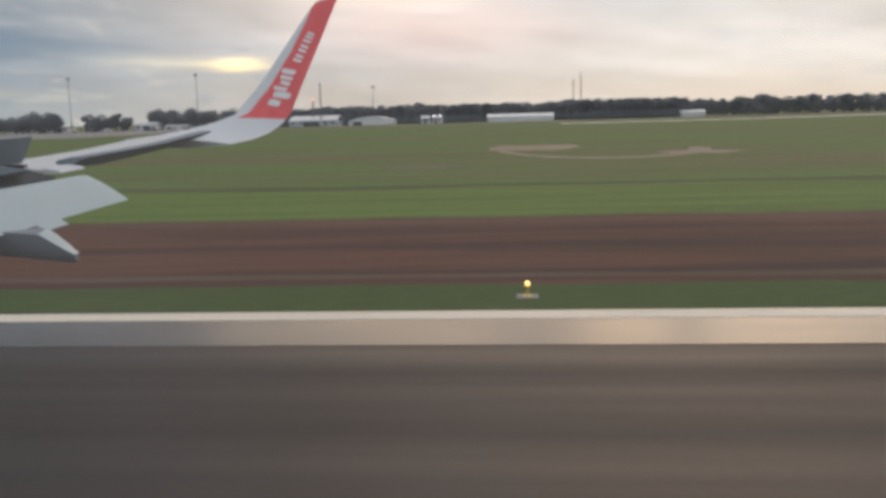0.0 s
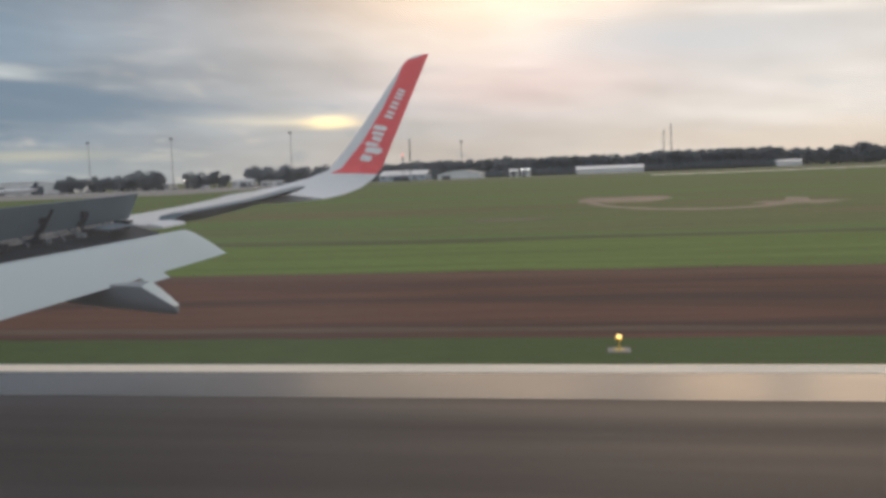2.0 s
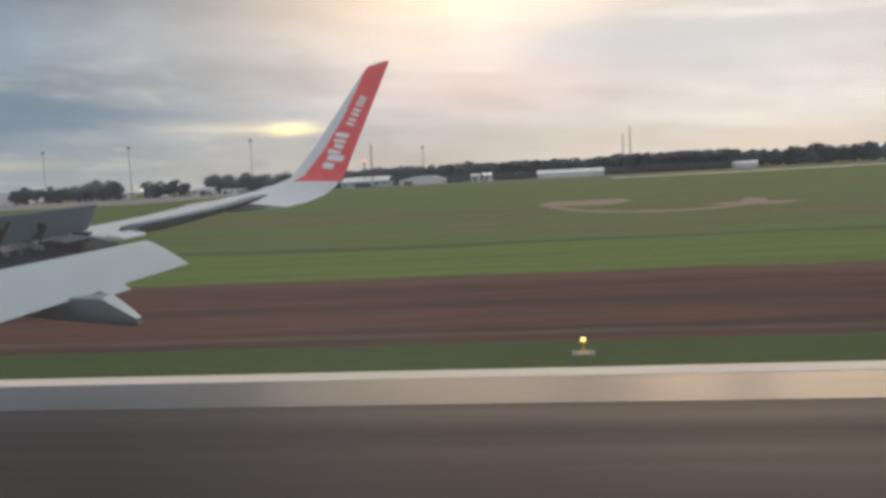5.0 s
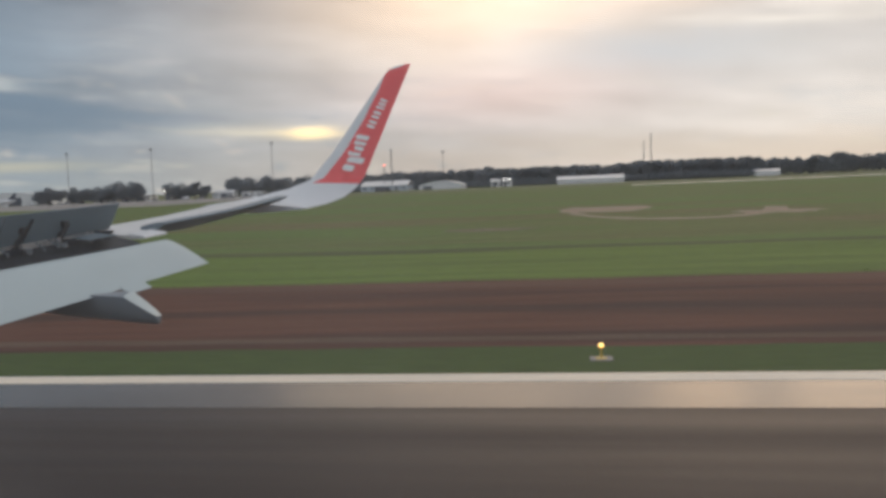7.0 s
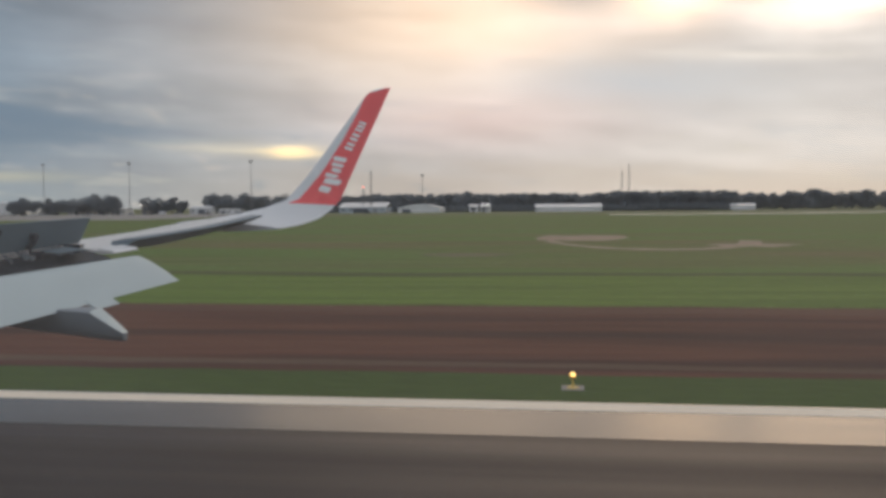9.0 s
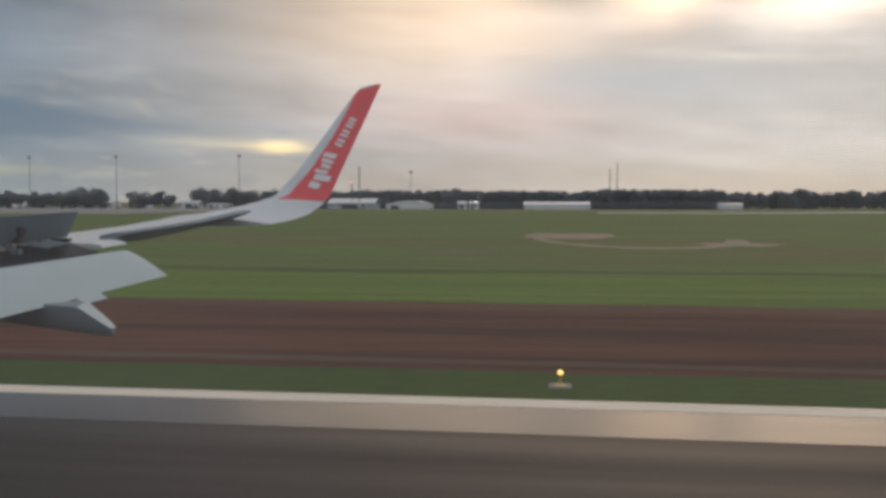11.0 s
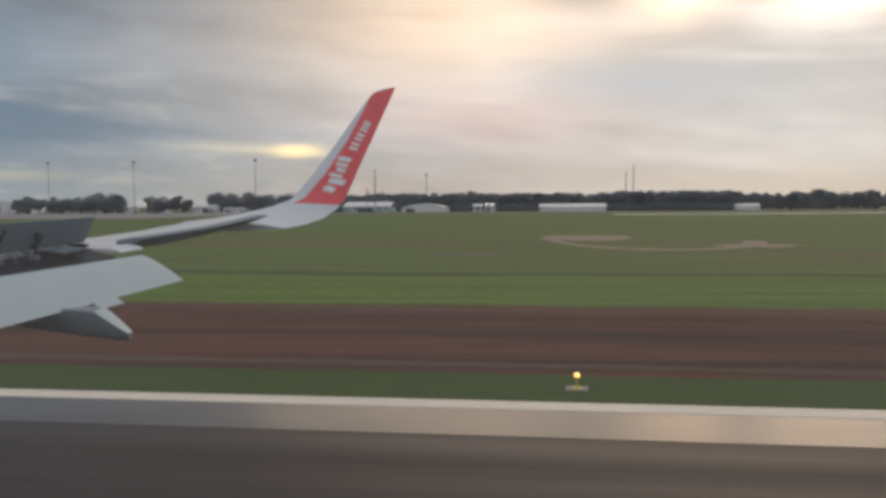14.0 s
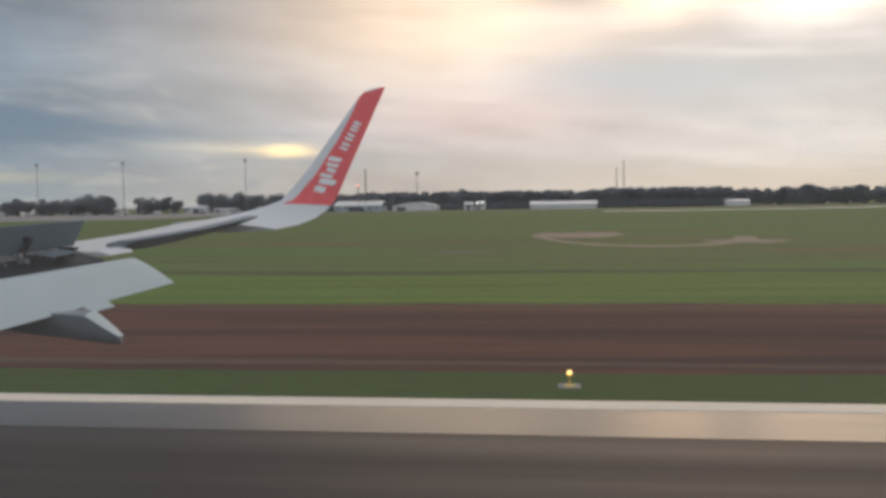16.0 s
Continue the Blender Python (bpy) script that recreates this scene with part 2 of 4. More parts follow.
def pane_material():
    """Clear acrylic, finely scratched: lets the view through and scatters a little of the daylight."""
    m = bpy.data.materials.new("scratched_acrylic")
    m.use_nodes = True
    t = m.node_tree
    t.nodes.remove(t.nodes["Principled BSDF"])
    clear, haze = t.nodes.new("ShaderNodeBsdfTransparent"), t.nodes.new("ShaderNodeBsdfTranslucent")
    clear.inputs[0].default_value = (0.985, 0.985, 0.985, 1)
    haze.inputs[0].default_value = (0.87, 0.90, 0.96, 1)
    co, n = t.nodes.new("ShaderNodeNewGeometry"), t.nodes.new("ShaderNodeTexNoise")
    n.inputs["Scale"].default_value, n.inputs["Detail"].default_value = 14, 3
    t.links.new(co.outputs["Position"], n.inputs["Vector"])
    mix = t.nodes.new("ShaderNodeMixShader")
    t.links.new(calc(t, "MULTIPLY_ADD", n.outputs["Fac"], 0.05, 0.031), mix.inputs[0])
    t.links.new(clear.outputs[0], mix.inputs[1])
    t.links.new(haze.outputs[0], mix.inputs[2])
    t.links.new(mix.outputs[0], t.nodes["Material Output"].inputs[0])
    return m


PANE = pane_material()
GRASS = grass_material()
ASPHALT = material("rubbered_asphalt", (0.026, 0.015, 0.0112), 0.56, spec=0.16, var=0.75, scale=0.5, fine=2.2, bump=0.25, stretch=(0.05, 1, 1),
                   tint=(0.019, 0.011, 0.008), rough_var=0.28, bump_dist=0.01)
EDGE_ASPHALT = material("smooth_edge_asphalt", (0.080, 0.068, 0.062), 0.20, spec=0.20, var=0.2, scale=0.55, fine=3.0, bump=0.03, stretch=(0.30, 1, 1),
                        tint=(0.060, 0.052, 0.047), rough_var=0.14, bump_dist=0.006)
LINE_PAINT = material("worn_white_line_paint", (0.80, 0.71, 0.58), 0.6, spec=0.15, var=0.15, scale=0.8, fine=9, bump=0.1, stretch=(0.2, 1, 1), tint=(0.55, 0.52, 0.48))
EARTH = material("bare_brown_earth", (0.104, 0.041, 0.024), 0.95, var=0.62, scale=0.30, fine=1.6, bump=0.7, stretch=(0.09, 1, 1),
                 tint=(0.050, 0.025, 0.017), spec=0.15, bump_dist=0.08)
PALE_EARTH = material("pale_dry_earth", (0.30, 0.235, 0.17), 0.95, var=0.3, scale=0.25, fine=2, bump=0.3, tint=(0.22, 0.18, 0.12), spec=0.2)
DARK_EARTH = material("dark_brown_earth", (0.085, 0.040, 0.026), 0.9, var=0.45, scale=0.4, fine=2.2, bump=0.5, stretch=(0.10, 1, 1), tint=(0.12, 0.062, 0.04), spec=0.15, bump_dist=0.05)
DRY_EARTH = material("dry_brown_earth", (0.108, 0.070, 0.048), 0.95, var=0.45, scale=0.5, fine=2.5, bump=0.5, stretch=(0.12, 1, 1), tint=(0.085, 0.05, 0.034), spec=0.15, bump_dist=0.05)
CONCRETE = material("grey_apron_concrete", (0.25, 0.235, 0.22), 0.8, var=0.2, scale=0.06, fine=0.7, bump=0.1, stretch=(0.4, 1, 1))
PALE_CONCRETE = material("pale_taxiway_concrete", (0.76, 0.72, 0.64), 0.7, var=0.15, scale=0.06, fine=0.7, bump=0.1)
DULL_EARTH = material("thin_dry_grass", (0.155, 0.135, 0.080), 0.95, var=0.4, scale=0.25, fine=2, bump=0.3, tint=(0.10, 0.11, 0.05), spec=0.15)
BLADE = material("grass_blades", (0.11, 0.16, 0.05), 0.85, var=0.3, scale=0.6, fine=8, bump=0, tint=(0.10, 0.095, 0.045), island=0.4, spec=0.2, leaf=0.45)
# distance haze painted in: leaf colour lifted to a pale blue-grey
HAZED_LEAF = material("haze_pale_leaves", (0.275, 0.305, 0.335), 0.85, var=0.3, scale=0.05, fine=0.5, bump=0, tint=(0.22, 0.25, 0.28), island=0.5, spec=0.15, leaf=0.72)
BARK = material("bark", (0.10, 0.08, 0.065), 0.9, var=0.3, scale=1, fine=9, bump=0.4)
SKIN = material("white_aircraft_paint", (0.72, 0.73, 0.74), 0.32, var=0.08, scale=0.9, fine=6, bump=0.02, tint=(0.62, 0.63, 0.64), stretch=(1, 0.3, 1), rough_var=0.08)
GREY_SKIN = material("grey_wing_paint", (0.69, 0.68, 0.67), 0.36, var=0.12, scale=0.8, fine=5, bump=0.02, tint=(0.61, 0.605, 0.60), rough_var=0.1)
FLAP_SKIN = material("pale_flap_paint", (0.425, 0.505, 0.525), 0.38, var=0.08, scale=0.7, fine=5, bump=0.02, tint=(0.385, 0.445, 0.462), stretch=(1, 0.4, 1))
SPOILER_SKIN = material("grey_spoiler_underside", (0.155, 0.208, 0.245), 0.45, var=0.16, scale=1.2, fine=8, bump=0.04, tint=(0.135, 0.168, 0.195))
RED = material("red_winglet_paint", (0.90, 0.110, 0.112), 0.33, var=0.07, scale=1.5, fine=8, bump=0.01, tint=(0.68, 0.09, 0.10))
WHITE_DECAL = material("white_decal", (0.90, 0.88, 0.86), 0.4, var=0.05, scale=3, fine=20, bump=0)
# near black stands in for the shade in the flap bay, fittings included
BAY_SHADE = material("painted_bay_shade", (0.013, 0.018, 0.027), 0.6, var=0.3, scale=3, fine=20, bump=0.1)
BRACKET = material("dull_primer", (0.20, 0.225, 0.245), 0.6, var=0.3, scale=6, fine=30, bump=0.05)
STEEL = material("dull_steel", (0.42, 0.42, 0.42), 0.4, 0.8, var=0.2, scale=5, fine=30, bump=0.05)
RUBBER = material("tyre_rubber", (0.025, 0.025, 0.026), 0.8, var=0.2, scale=4, fine=30, bump=0.1)
SEAL = material("black_rubber_seal", (0.03, 0.03, 0.032), 0.7, var=0.1, bump=0)
GALV = material("galvanised_steel", (0.30, 0.30, 0.30), 0.55, 0.5, var=0.2, scale=1, fine=8, bump=0.05)
WALL_WHITE = material("white_metal_cladding", (0.76, 0.76, 0.76), 0.55, var=0.15, scale=0.15, fine=1.5, bump=0.1)
WALL_BLUE = material("pale_blue_cladding", (0.42, 0.48, 0.54), 0.55, var=0.15, scale=0.15, fine=1.5, bump=0.1)
WALL_TAN = material("tan_cladding", (0.36, 0.32, 0.27), 0.7, var=0.18, scale=0.15, fine=1.5, bump=0.1)
# darker grey: the shade on the fairing's sides is put into the colour
FAIRING_SHADED = material("shaded_fairing_grey", (0.19, 0.22, 0.25), 0.4, var=0.14, scale=1.5, fine=8, bump=0.02, tint=(0.15, 0.175, 0.20))
ROOF = material("pale_sheet_roof", (0.74, 0.73, 0.72), 0.45, var=0.15, scale=0.2, fine=1.2, bump=0.1)
DOOR_DARK = material("dark_hangar_door", (0.085, 0.10, 0.125), 0.55, var=0.2, scale=0.4, fine=3, bump=0.1)
YELLOW = material("yellow_enamel", (0.62, 0.42, 0.06), 0.5, var=0.15, scale=4, fine=20, bump=0.02)
SIGN_ORANGE = material("lit_orange_sign_face", (0.75, 0.32, 0.04), 0.4, var=0.08, bump=0, emit=(1.0, 0.42, 0.05, 0.5))
LAMP_WARM = material("lit_warm_lens", (1, 0.8, 0.4), 0.2, var=0.02, bump=0, emit=(1.0, 0.62, 0.16, 1.8))
LAMP_WHITE = material("lit_white_lens", (1, 1, 0.9), 0.2, var=0.02, bump=0, emit=(1.0, 0.95, 0.85, 4.5))
LAMP_RED = material("lit_red_lens", (1, 0.2, 0.15), 0.2, var=0.02, bump=0, emit=(1.0, 0.16, 0.10, 4.0))
CAR_PAINT = [material("car_paint_%s" % n, c, 0.3, var=0.06, bump=0) for n, c in (("white", (0.7, 0.7, 0.7)), ("silver", (0.4, 0.41, 0.42)), ("dark", (0.05, 0.055, 0.07)))]
TAIL_BLUE = material("dark_blue_tail_paint", (0.035, 0.045, 0.075), 0.35, var=0.1, scale=0.5, fine=4, bump=0)
LINING = material("pale_cabin_plastic", (0.62, 0.61, 0.59), 0.5, var=0.08, scale=2, fine=20, bump=0.02)
CARPET = material("grey_cabin_carpet", (0.07, 0.075, 0.085), 0.95, var=0.25, scale=3, fine=60, bump=0.2)
CAR_GLASS = material("dark_car_glass", (0.03, 0.035, 0.04), 0.1, var=0.05, bump=0)

# ---------------------------------------------------------------- mesh helpers


def obj(name, bm, mat, parent=None, smooth_angle=None):
    me = bpy.data.meshes.new(name)
    bmesh.ops.recalc_face_normals(bm, faces=bm.faces)
    bm.to_mesh(me)
    bm.free()
    me.materials.append(mat)
    if smooth_angle:
        me.polygons.foreach_set("use_smooth", [True] * len(me.polygons))
        me.set_sharp_from_angle(angle=radians(smooth_angle))
    ob = new(name, me)
    if parent:
        ob.parent = parent
    return ob


def part(name, bm, mat, parent, label="", smooth_angle=None):
    return tagged(obj(name, bm, mat, parent, smooth_angle), label)


def base(name, label, category, at=(0, 0, 0), turn=0, group=""):
    ob = new(name)
    ob.matrix_basis = pose(*at, 0, 0, turn)
    return tagged(ob, label, category, group)


def box(bm, lo, hi, bevel=0.0):
    lo, hi = Vector(lo), Vector(hi)
    r = bmesh.ops.create_cube(bm, size=1, matrix=Matrix.Translation((lo + hi) / 2) @ Matrix.Diagonal((*(hi - lo), 1)))
    if bevel:
        edges = list({e for v in r["verts"] for e in v.link_edges})
        bmesh.ops.bevel(bm, geom=edges, offset=bevel, segments=2, affect="EDGES", profile=0.5)
    return bm


def rod(bm, a, b, ra, rb=None, seg=10):
    a, b = Vector(a), Vector(b)
    m = Matrix.Translation((a + b) / 2) @ (b - a).to_track_quat("Z", "Y").to_matrix().to_4x4()
    bmesh.ops.create_cone(bm, cap_ends=True, segments=seg, radius1=ra, radius2=ra if rb is None else rb, depth=(b - a).length, matrix=m)
    return bm


def loft(bm, rings, closed=True, caps=True):
    """Skin over rings of equal numbers of points."""
    rows = [[bm.verts.new(p) for p in r] for r in rings]
    for r0, r1 in zip(rows, rows[1:]):
        n = len(r0)
        for i in range(n if closed else n - 1):
            bm.faces.new((r0[i], r0[(i + 1) % n], r1[(i + 1) % n], r1[i]))
    if caps and closed:
        bm.faces.new(rows[0][::-1])
        bm.faces.new(rows[-1])
    return bm


def lerp(x, table):
    """Values of a table of (x, a, b, ...) rows at x."""
    for r0, r1 in zip(table, table[1:]):
        if x <= r1[0]:
            break
    k = (x - r0[0]) / (r1[0] - r0[0])
    return [p + (q - p) * k for p, q in zip(r0[1:], r1[1:])]


# ---------------------------------------------------------------- ground
def sheet(name, mat, x0, x1, y0, y1, z, wob=0.0, step=2.0, seed=0.0, wave=0.15):
    """A flat strip along the runway with uneven long edges."""
    bm = bmesh.new()
    n = max(1, int((x1 - x0) / step))
    prev = None
    for i in range(n + 1):
        x = x0 + (x1 - x0) * i / n
        a = wob * (noise.noise((x * wave, seed, 0)) + 0.5 * noise.noise((x * wave * 4, seed, 3)))
        b = wob * (noise.noise((x * wave, seed, 9)) + 0.5 * noise.noise((x * wave * 4, seed, 13)))
        row = [bm.verts.new((x, y0 + a, z)), bm.verts.new((x, y1 + b, z))]
        if prev:
            bm.faces.new((prev[0], row[0], row[1], prev[1]))
        prev = row
    return obj(name, bm, mat)


bm = bmesh.new()
bmesh.ops.create_grid(bm, x_segments=40, y_segments=40, size=4500)
ground = tagged(obj("ground", bm, GRASS), "flat airfield of mown green grass with olive and dry patches", "grass field", kind="structure")
runway = tagged(sheet("runway", ASPHALT, -1500, 1500, -26.0, 17.62, 0.004, 0.05, 4.0), "dark rubber-streaked asphalt runway", "runway", kind="structure")
edge = tagged(sheet("runway_edge", EDGE_ASPHALT, -1500, 1500, 17.5, 20.70, 0.008, 0.04, 3.0, 2.0), "smooth lighter asphalt strip along the runway edge", "runway", kind="structure")
tagged(sheet("edge_line", LINE_PAINT, -1500, 1500, 19.80, 20.60, 0.012, 0.012, 1.5, 5.0), "worn white painted line along the runway edge", "road marking", kind="structure")
tagged(sheet("edge_line", LINE_PAINT, -1500, 1500, -24.4, -23.6, 0.012, 0.012, 1.5, 6.0), "worn white painted line along the far runway edge", "road marking", kind="structure")
for i in range(-20, 20):
    tagged(sheet("centre_line", LINE_PAINT, 61 * i - 18, 61 * i + 18.5, -2.1, -1.2, 0.012, 0.012, 1.5, 7.0 + i), "worn white dash of the runway centre line", "road marking", kind="structure")


def band(name, mat, rows, z):
    """A paved band through rows of (x, y of one edge, y of the other)."""
    bm = bmesh.new()
    pairs = [[bm.verts.new((x, p, z)), bm.verts.new((x, q, z))] for x, p, q in rows]
    for p, q in zip(pairs, pairs[1:]):
        bm.faces.new((p[0], q[0], q[1], p[1]))
    return obj(name, bm, mat)


# the turn-off ahead, leaving the runway to port round an island of grass, and the taxiway that it joins
EXIT = [(-175 - 6 * i, -25.9 - 0.055 * i * i - (1.6 * i if i < 12 else 19.2), -52 - 0.075 * i * i) for i in range(0, 26)]
tagged(band("turn_off", ASPHALT, [(x, min(p, -25.95), q) for x, p, q in EXIT], 0.005), "dark asphalt turn-off curving away from the runway", "taxiway", kind="structure")
tagged(band("turn_off", ASPHALT, [(x, -25.95, -56) for x in (-177, -160, -140, -120)], 0.006), "short asphalt link between runway and turn-off", "taxiway", kind="structure")
tagged(band("taxiway", CONCRETE, [(x, -140, -118) for x in range(-900, 901, 60)], 0.007), "grey concrete taxiway beside the runway", "taxiway", kind="structure")
tagged(sheet("dirt_strip", EARTH, -900, 900, 24.0, 40.3, 0.006, 0.55, 0.8, 4.0, 0.11), "strip of bare brown graded earth beside the runway", "dirt", kind="structure")
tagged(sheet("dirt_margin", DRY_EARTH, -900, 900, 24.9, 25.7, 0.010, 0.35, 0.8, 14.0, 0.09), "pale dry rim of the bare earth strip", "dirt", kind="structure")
# flat darker strip along the far edge of the bare earth
tagged(sheet("dirt_bank", DARK_EARTH, -900, 900, 37.6, 40.2, 0.010, 0.7, 0.8, 21.0, 0.07), "darker rim of the bare earth strip", "dirt", kind="structure")
tagged(sheet("apron", CONCRETE, -900, -165, 325, 596, 0.008, 0.8, 6.0, 6.0, 0.02), "grey concrete apron before the hangars", "apron", kind="structure")
bm = bmesh.new()
rows = [[bm.verts.new((x, 405 + 0.0042 * max(0, x - 40) ** 2 * 0.75 + w, 0.010)) for w in (-11, 11)] for x in range(20, 420, 8)]
for p, q in zip(rows, rows[1:]):
    bm.faces.new((p[0], q[0], q[1], p[1]))
tagged(obj("taxiway", bm, PALE_CONCRETE), "pale concrete taxiway curving across the grass", "taxiway", kind="structure")

# ---------------------------------------------------------------- the airliner
airliner = base("airliner", "white airliner with a red-tipped starboard wing, spoilers raised and flaps lowered", "airplane")


def te(y):
    """Trailing edge of the clean wing: x and z at span y."""
    if y < 4.6:
        return -8.73, 3.46 + 0.085 * (y - 4.6)
    return -6.21 + 0.345 * (y - 11.9), 4.08 + 0.085 * (y - 11.9)


def te_outer(y):
    """The same outboard of the flap, lowered a little to fit the camera's view."""
    x, z = te(y)
    return x, z - 0.072 * max(0.0, min(1.0, (15.0 - y) / 1.3))


def le(y):
    return -8.42 + 0.52 * (y - 11.9)


def section(x0, x1, z1, thick, y, zlean=0.0, n=14, twist=0.03, x_cut=None):
    """An aerofoil from leading edge x0 to trailing edge x1; x_cut ends it early."""
    c = x1 - x0
    top, bot = [], []
    for i in range(n + 1):
        u = 0.5 - 0.5 * math.cos(math.pi * i / n)
        if x_cut is not None:
            u *= (x_cut - x0) / c
        h = 5 * thick * (0.2969 * math.sqrt(u) - 0.126 * u - 0.3516 * u * u + 0.2843 * u ** 3 - 0.1036 * u ** 4)
        camber = 0.01 * c * (1 - (2 * u - 0.8) ** 2)
        x, z = x0 + u * c, z1 + twist * c * (1 - u) * 0.6 + camber
        top.append((x, y, z + h * c))
        bot.append((x, y, z - h * c * 0.8))
    return top + bot[::-1][:-1] if x_cut is None else top + bot[::-1]


# main wing, root to flap end: ends at the spoiler hinge line, a dark slab fills the bay behind it
CUT = 0.50
rings = []
for y in (-0.6, 2, 4.6, 6.5, 8.3, 10.0, 11.74):
    xt, zt = te(y)
    rings.append(section(le(y) if y > 4.6 else le(4.6) - 0.60 * (4.6 - y), xt, zt, 0.105, y, twist=max(-0.08, min(0.04, 0.03 * (9.0 - y))), x_cut=xt - CUT - 0.02 * (11.7 - y)))
wing = part("wing", loft(bmesh.new(), rings), GREY_SKIN, airliner, "grey-white painted wing skin", 35)
rings = []
for y in (11.743, 11.9, 12.16, 12.20, 13.2, 14.0, 14.8, 15.0):
    xt, zt = te_outer(y)
    cut = 0.03 if y < 12.18 else 0.40
    rings.append(section(le(y), xt, zt, 0.095 - 0.018 * max(0.0, min(1.0, (y - 11.9) / 1.5)), y, twist=-0.085, x_cut=xt - cut))
part("wing", loft(bmesh.new(), rings), GREY_SKIN, airliner, "grey-white painted outer wing skin", 35)

# fixed shroud between the flap end and the aileron
rings = []
for y in (11.75, 12.0, 12.165):
    xt, zt = te_outer(y)
    rings.append([(xt - 0.20, y, zt + 0.035), (xt + 0.01, y, zt + 0.0), (xt + 0.05, y, zt - 0.03), (xt + 0.045, y, zt - 0.045), (xt - 0.20, y, zt - 0.05)])
part("shroud", loft(bmesh.new(), rings), SKIN, airliner, "white fixed trailing-edge panel")

# aileron, lifted; its underside faces aft, its shade painted in as dark grey
rings = []
for y in (12.21, 12.4, 12.7, 13.0, 13.8, 14.5, 14.95):
    xt, zt = te_outer(y)
    hx, hz, up = xt - 0.39, zt + 0.045, 0.10
    deep = max(0.0, min(1.0, (14.9 - y) / 2.0)) * min(1.0, 0.15 + (y - 12.2) / 0.8)
    rings.append([(hx, y, hz + 0.035), (hx + 0.2, y, hz + 0.04 + up * 0.35), (xt, y, zt + up + 0.012), (xt, y, zt + up), (hx + 0.2, y, hz - 0.05 + up * 0.2 - 0.06 * deep), (hx, y, hz - 0.065 - 0.075 * deep), (hx - 0.03, y, hz - 0.02 - 0.05 * deep)])
part("aileron", loft(bmesh.new(), rings), SPOILER_SKIN, airliner, "raised aileron, the shade of its underside painted dark grey", 30)

# winglet: span y, height z, leading edge x, trailing edge x, droop of the trailing edge
WINGLET = [(15.02, 4.29, -6.80, -4.86, -0.08), (15.30, 4.345, -6.38, -4.56, -0.07), (15.53, 4.44, -5.90, -4.32, -0.065), (15.69, 4.57, -5.38, -4.13, -0.04),
           (15.79, 4.72, -5.00, -3.98, 0), (15.90, 5.20, -4.59, -3.785, 0), (16.05, 5.80, -4.17, -3.535, 0), (16.19, 6.36, -3.79, -3.305, 0), (16.25, 6.60, -3.62, -3.205, 0),
           (16.28, 6.70, -3.53, -3.165, 0), (16.30, 6.755, -3.38, -3.145, 0), (16.31, 6.775, -3.22, -3.135, 0)]


def winglet_point(s, u, side):
    """A point of the winglet: s along its rows, u along its chord, on its inboard (1) or outboard (-1) face."""
    i = min(int(s), len(WINGLET) - 2)
    k = s - i
    y, z, a, b, droop = [p + (q - p) * k for p, q in zip(WINGLET[i], WINGLET[i + 1])]
    i0, i1 = max(0, i), min(len(WINGLET) - 1, i + 1)
    ty, tz = WINGLET[i1][0] - WINGLET[i0][0], WINGLET[i1][1] - WINGLET[i0][1]
    ln = math.hypot(ty, tz)
    c = b - a
    h = 5 * 0.085 * c * (0.2969 * math.sqrt(u) - 0.126 * u - 0.3516 * u * u + 0.2843 * u ** 3 - 0.1036 * u ** 4) + 0.004
    if s < 0.01:
        h *= 1.1
    return Vector((a + u * c, y - tz / ln * h * side, z + droop * u + ty / ln * h * side))


rings = []
steps = [i / 2 for i in range(2 * (len(WINGLET) - 1) + 1)]
for s in steps:
    us = [0.5 - 0.5 * math.cos(math.pi * i / 10) for i in range(11)]
    rings.append([winglet_point(s, u, 1) for u in us] + [winglet_point(s, u, -1) for u in us[::-1][1:-1]])
winglet = part("winglet", loft(bmesh.new(), rings), SKIN, airliner, "tall upswept winglet, white with a red inner face", 40)


def row_at(z):
    for i in range(len(WINGLET) - 1):
        if WINGLET[i + 1][1] >= z:
            return i + (z - WINGLET[i][1]) / (WINGLET[i + 1][1] - WINGLET[i][1])
    return len(WINGLET) - 1.0


def red_edge(z):
    """Chord fraction at which the red begins."""
    return lerp(z, [(4.0, 0.21), (4.635, 0.24), (5.2, 0.30), (5.8, 0.30), (6.3, 0.20), (6.6, 0.03), (7, 0.02)])[0]


def on_face(u, z, lift):
    s = row_at(z)
    p = winglet_point(s, u, 1)
    return Vector((p.x, p.y - lift, p.z))


bm = bmesh.new()
prev = None
for i in range(25):
    z = 4.635 + (6.772 - 4.635) * i / 24
    u0 = red_edge(z)
    row = [bm.verts.new(on_face(u0 + (1 - u0) * j / 8, z, 0.004)) for j in range(9)]
    if prev:
        for j in range(8):
            bm.faces.new((prev[j], prev[j + 1], row[j + 1], row[j]))
    prev = row
red = part("red_panel", bm, RED, winglet, "glossy red painted panel", 40)


